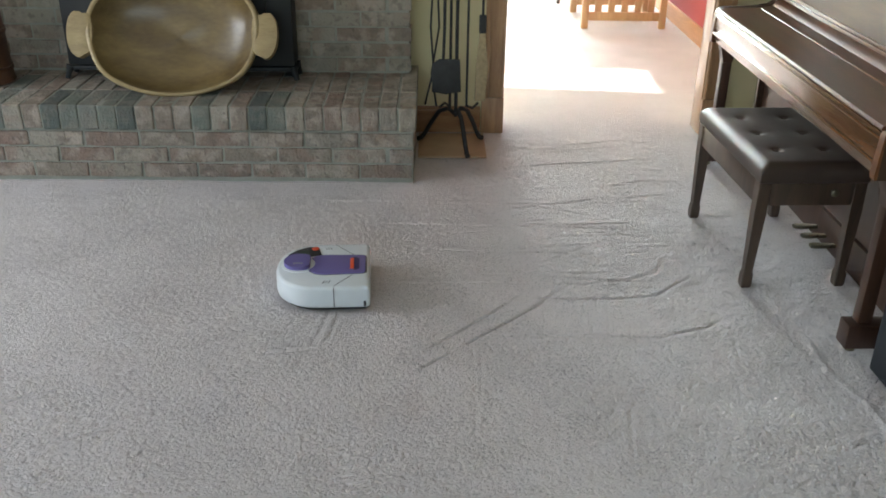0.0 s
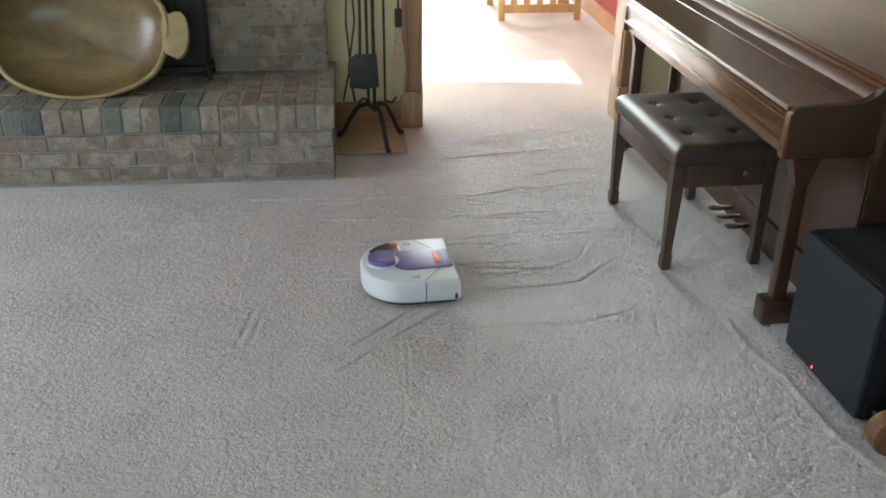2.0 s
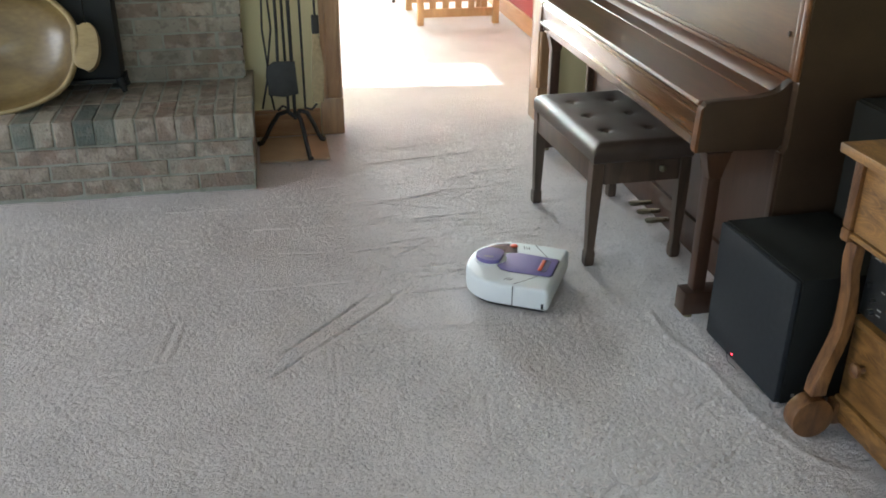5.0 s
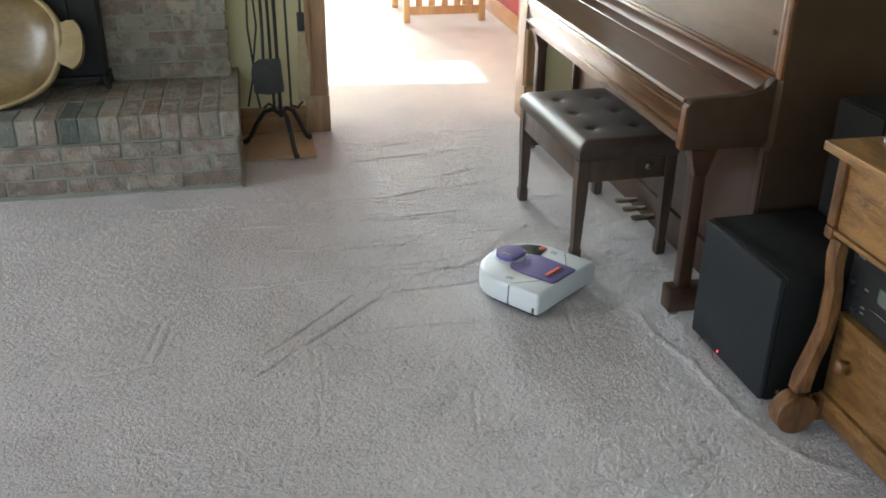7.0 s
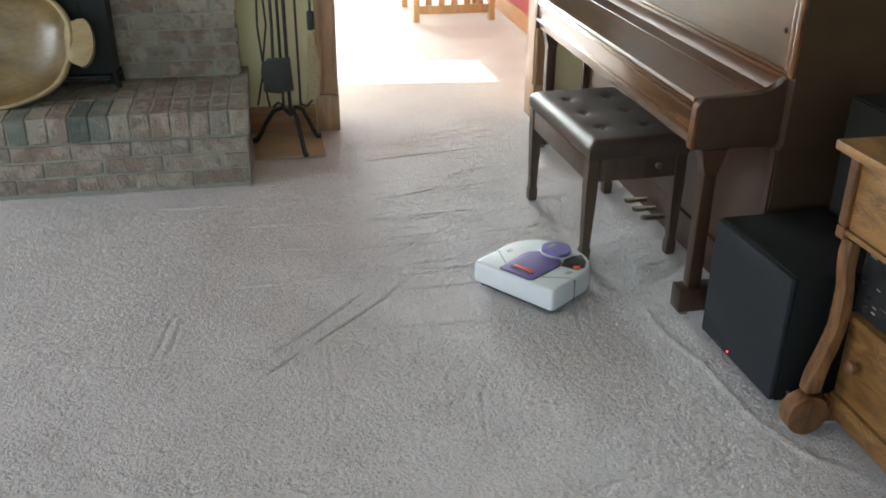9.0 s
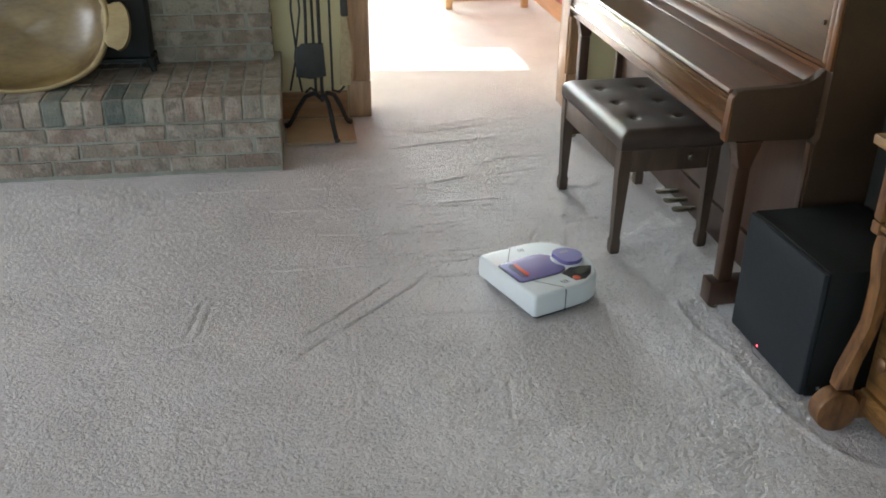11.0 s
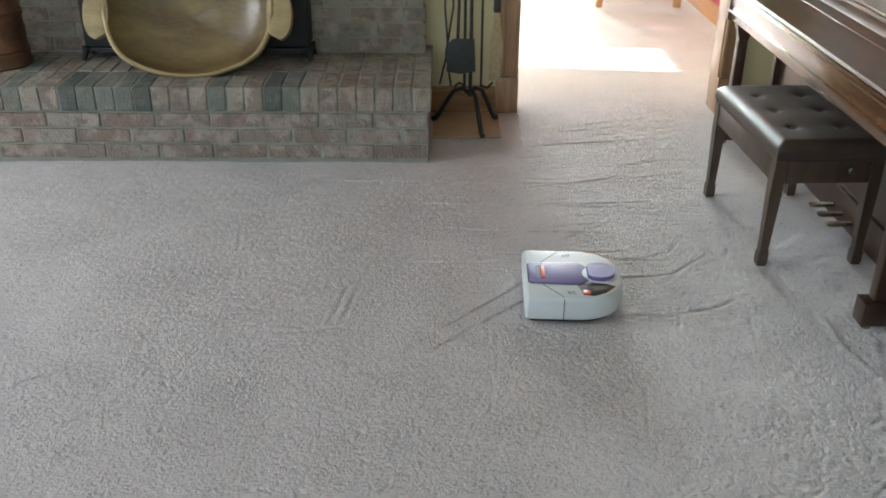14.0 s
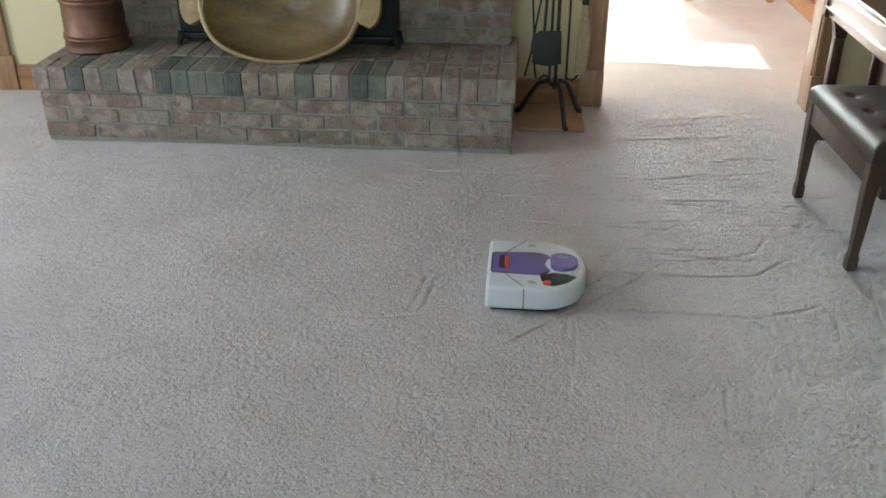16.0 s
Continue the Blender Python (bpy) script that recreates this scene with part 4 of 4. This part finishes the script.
def build_receiver():
    ob = thing("stereo_receiver", pose(1.545, -2.054, 0.357), "black stereo receiver on the open shelf of the cabinet", "receiver")
    part("chassis", box(0.012, 0.34, -0.43, 0.0, 0.008, 0.19, 0.003), M_BLACK, ob)
    face = part("face_panel", box(0.0, 0.011, -0.43, 0.0, 0.008, 0.19, 0.003), M_DARK, ob)
    part("display", box(-0.002, -0.0002, -0.32, -0.12, 0.09, 0.13, 0.0), M_LCD, face)
    part("ridge", box(-0.004, -0.0002, -0.40, -0.10, 0.062, 0.066, 0.001), M_STEEL, face, "thin bright line")
    for y, z, r in ((-0.05, 0.035, 0.008), (-0.05, 0.068, 0.006), (-0.025, 0.10, 0.006), (-0.36, 0.06, 0.026)):
        part("knob", lathe([(r, 0.0), (r, 0.010), (r * 0.8, 0.013)], 20), M_DARK, face).matrix_local = pose(0.0, y, z, 0, -90, 0)
    for y, z in ((-0.075, 0.10), (-0.075, 0.05), (-0.075, 0.035)):
        part("print_bar", box(-0.0015, -0.0002, y - 0.007, y + 0.007, z, z + 0.003), M_GREYTXT, face)
    part("brand_bar", box(-0.0015, -0.0002, -0.045, -0.02, 0.170, 0.174), M_GREYTXT, face)
    for x in (0.03, 0.31):
        for y in (-0.39, -0.04):
            part("foot", lathe([(0.012, 0.0), (0.013, 0.007)], 12, x, y), M_RUBBER, ob)


def build_tower():
    ob = thing("tower_speaker", pose(1.80, -1.433, 0.0, 0, 0, 0), "black tower loudspeaker beside the wall", "speaker")
    part("cabinet_box", box(0.012, 0.225, -0.30, -0.08, 0.0, 0.76, 0.004), M_BLACK, ob)
    part("grille", box(0.0, 0.011, -0.298, -0.082, 0.02, 0.756, 0.004), M_BLACK, ob)


def build_ornament():
    ob = thing("silver_ornament", pose(1.612, -2.037, 0.815), "small silver ring-handled ornament on the oak cabinet", "ornament")
    part("base", lathe([(0.035, 0.0), (0.037, 0.006), (0.012, 0.018), (0.008, 0.05), (0.02, 0.06), (0.004, 0.065)], 24), M_STEEL, ob)
    part("ring", tube([(0.0, 0.032 * math.cos(t), 0.098 + 0.036 * math.sin(t)) for t in [2 * math.pi * i / 24 for i in range(25)]], 0.004), M_STEEL, ob)
    part("inner_ring", tube([(0.004, 0.018 * math.cos(t), 0.098 + 0.02 * math.sin(t)) for t in [2 * math.pi * i / 20 for i in range(21)]], 0.003), M_STEEL, ob)


# ---- the next room ----
def build_far_chair():
    """A slatted wooden settle, side on."""
    ob = thing("slatted_wooden_chair", pose(1.235, 3.21, 0, 0, 0, 0), "honey-coloured wooden chair with a slatted side", "chair")
    W, D = 0.65, 0.66
    for x in (0, W - 0.05):
        for y in (0, D - 0.05):
            part("leg", box(x, x + 0.05, y, y + 0.05, 0, 0.62 if y == 0 else 0.9, 0.004), M_PINE, ob)
    for y in (0.008, D - 0.042):
        part("bottom_rail", box(0.051, W - 0.051, y, y + 0.03, 0.06, 0.125, 0.004), M_PINE, ob)
        part("top_rail", box(0.051, W - 0.051, y, y + 0.03, 0.54, 0.60, 0.004), M_PINE, ob)
        for i in range(5):
            x = 0.098 + i * 0.102
            part("slat", box(x, x + 0.050, y + 0.006, y + 0.024, 0.126, 0.539, 0.002), M_PINE, ob)
    part("seat", box(0.03, W - 0.03, 0.05, D - 0.05, 0.36, 0.42, 0.01), M_PINE, ob)


def build_far_table():
    ob = thing("side_table", pose(0.62, 4.15, 0), "dark wooden table with slim legs in the next room", "table")
    part("tabletop", box(-0.3, 0.6, 0.0, 0.5, 0.70, 0.73, 0.004), M_BENCHWOOD, ob)
    for x in (-0.28, 0.54):
        for y in (0.03, 0.43):
            part("leg", tube([(x + 0.02, y + 0.02, 0.0), (x + 0.02, y + 0.02, 0.70)], [0.016, 0.022]), M_BENCHWOOD, ob)


# ---- robot vacuum ----
def build_robot():
    """Local x towards the flat front, z up."""
    ob = thing("robot_vacuum", pose(-0.25, -0.86, 0), "white and purple robot vacuum driving over the carpet", "robot vacuum")
    hw, nose = 0.172, 0.160

    def outline(grow):
        pts = []
        w, f = hw + grow, nose + grow
        rc = 0.012
        for a in range(0, 91, 30):
            pts.append((f - rc + rc * math.cos(radians(a)), w - rc + rc * math.sin(radians(a))))
        pts.append((0.06, w))
        for a in range(90, 271, 6):
            c, s = math.cos(radians(a)), math.sin(radians(a))
            pts.append((-0.012 + (0.156 + grow) * math.copysign(abs(c) ** 0.92, c), w * math.copysign(abs(s) ** 0.92, s)))
        pts.append((0.06, -w))
        for a in range(270, 361, 30):
            pts.append((f - rc + rc * math.cos(radians(a)), -w + rc + rc * math.sin(radians(a))))
        return pts
    bm = bmesh.new()
    rows = []
    for g, z in ((-0.008, 0.014), (-0.002, 0.019), (0.0, 0.034), (-0.001, 0.079), (-0.004, 0.087), (-0.008, 0.0915), (-0.014, 0.093)):
        rows.append([bm.verts.new((x, y, z)) for x, y in outline(g)])
    for u, v in zip(rows, rows[1:]):
        for k in range(len(u)):
            bm.faces.new((u[k], u[(k + 1) % len(u)], v[(k + 1) % len(u)], v[k]))
    bm.faces.new(rows[0][::-1])
    bm.faces.new(rows[-1])
    body = part("body", bm, M_WHITE, ob, smooth=40)
    part("underside", prism([(x * 0.90, y * 0.90) for x, y in outline(0)], "z", 0.002, 0.0138), M_RUBBER, ob)
    # dust bin cover
    T = 0.093
    cover = [(0.133, 0.069), (0.143, 0.059), (0.143, -0.059), (0.133, -0.069), (0.0, -0.075), (-0.030, -0.067), (-0.052, -0.042), (-0.060, 0.0), (-0.052, 0.042), (-0.030, 0.067), (0.0, 0.075)]
    part("cover_gap", prism([(x * 1.02 + (0.002 if x > 0 else -0.001), y * 1.04) for x, y in cover], "z", T - 0.003, T + 0.0008), M_SEAM, ob)
    bin_cover = part("dust_bin_cover", prism(cover, "z", T - 0.002, T + 0.0035, 0.0018), M_PURPLE, ob, "purple plastic cover")
    # grip recess drawn as a plate, its shade put into a darkened purple
    part("grip_slot", prism([(0.122, 0.038), (0.122, -0.038), (0.112, -0.048), (0.102, -0.048), (0.094, -0.038), (0.094, 0.038), (0.102, 0.048), (0.112, 0.048)], "z", T, T + 0.0042), M_SLOT, bin_cover)
    part("grip_bar", box(0.090, 0.103, -0.040, 0.040, T + 0.001, T + 0.0065, 0.002), M_ORANGE, bin_cover, "orange release bar")
    # laser turret
    part("turret_ring", lathe([(0.060, T - 0.002), (0.060, T + 0.002), (0.054, T + 0.004)], 40, -0.088, 0.004), M_WHITE, ob)
    pts = []
    for k in range(40):
        t = 2 * math.pi * k / 40
        pts.append((-0.088 + min(0.0525 * math.cos(t), 0.039), 0.004 + 0.0525 * math.sin(t)))
    turret = part("laser_turret", prism(pts, "z", T + 0.0042, T + 0.0185, 0.003), M_PURPLE, ob, "purple round sensor turret")
    for i in range(4):
        part("brand_bar", box(-0.106 + i * 0.0085, -0.100 + i * 0.0085, -0.024, -0.013, T + 0.0185, T + 0.0189), M_GREYTXT, turret)
    # screen panel on the left rear
    pan = [(-0.012, 0.078), (-0.026, 0.140), (-0.060, 0.146), (-0.100, 0.124), (-0.134, 0.082), (-0.104, 0.066), (-0.066, 0.056), (-0.044, 0.066)]
    panel = part("control_panel", prism(pan, "z", T - 0.0015, T + 0.0012, 0.001), M_DARK, ob, "glossy black control panel")
    part("screen", prism([(-0.056, 0.080), (-0.058, 0.114), (-0.096, 0.108), (-0.108, 0.080)], "z", T, T + 0.0022), M_LCD, panel)
    part("start_button", lathe([(0.0135, T), (0.0135, T + 0.003), (0.010, T + 0.004)], 24, -0.037, 0.128), M_ORANGE, panel, "orange start button")
    for i in range(3):
        part("button", lathe([(0.0045, T), (0.0045, T + 0.0022)], 12, -0.060 - i * 0.014, 0.130 - i * 0.004), M_SEAM, panel)
    # seams, vents, sensor windows
    for s in (-1, 1):
        part("seam", prism([(0.098, s * 0.076), (0.101, s * 0.076), (0.0385, s * 0.158), (0.0355, s * 0.158)], "z", T - 0.0008, T + 0.0005), M_SEAM, body)
        part("side_seam", box(0.0355, 0.0385, *sorted((s * 0.159, s * 0.1726)), 0.012, T - 0.004), M_SEAM, body)
        for i in range(3):
            x = 0.004 + i * 0.009
            part("vent", prism([(x, s * 0.118), (x + 0.003, s * 0.118), (x - 0.004, s * 0.138), (x - 0.007, s * 0.138)], "z", T - 0.0008, T + 0.0005), M_SEAM, body)
        if s < 0:
            part("sensor_window", box(0.136, 0.145, *sorted((s * 0.163, s * 0.1730)), 0.022, 0.042, 0.001), M_DARK, body)
        part("wheel", prism([(0.02 + 0.036 * math.cos(2 * math.pi * k / 24), 0.036 + 0.036 * math.sin(2 * math.pi * k / 24)) for k in range(24)], "y", *sorted((s * 0.10, s * 0.125)), 0.002), M_RUBBER, ob)
    return ob


ROBOT = [
    (0.0, -0.297, -1.022, 3.5), (0.5, -0.157, -1.023, 3.7), (1.0, -0.019, -1.024, 4.0), (1.5, 0.122, -1.024, 4.1),
    (2.0, 0.264, -1.026, 4.1), (2.5, 0.409, -1.028, 4.1), (3.0, 0.558, -1.031, 4.0), (3.5, 0.702, -1.032, 1.5), (3.8, 0.755, -1.028, -7.0),
    (4.2, 0.793, -1.030, -15.8), (4.8, 0.868, -1.085, -26.0), (5.5, 0.945, -1.132, -36.5), (6.3, 0.983, -1.150, -42.3), (6.7, 0.985, -1.152, -45.5), (7.0, 0.985, -1.150, -52.5),
    (7.5, 0.994, -1.148, -76.0), (8.0, 0.998, -1.128, -99.9), (8.5, 0.988, -1.126, -123.5), (9.2, 0.997, -1.130, -147.6), (10.0, 0.958, -1.180, -153.5), (10.7, 0.905, -1.210, -157.5),
    (11.3, 0.856, -1.229, -161.0), (12.0, 0.786, -1.237, -172.0), (12.5, 0.719, -1.243, -178.0), (13.0, 0.648, -1.242, -181.5), (13.5, 0.573, -1.238, -182.0), (14.0, 0.492, -1.230, -182.2),
    (14.5, 0.401, -1.221, -182.4), (15.0, 0.306, -1.217, -181.6), (15.5, 0.204, -1.215, -181.2), (16.0, 0.105, -1.213, -180.2),
]

build_stove()
build_bowl()
build_pot()
build_pad()
build_fire_tools()
build_piano()
build_bench()
build_subwoofer()
build_cable()
build_cabinet()
build_receiver()
build_tower()
build_ornament()
build_far_chair()
build_far_table()
robot = build_robot()
build_hearth()


def motions():
    walk(robot, [(t, pose(x, y + 0.004, 0.0, 0, 0, turn)) for t, x, y, turn in ROBOT])


motions()
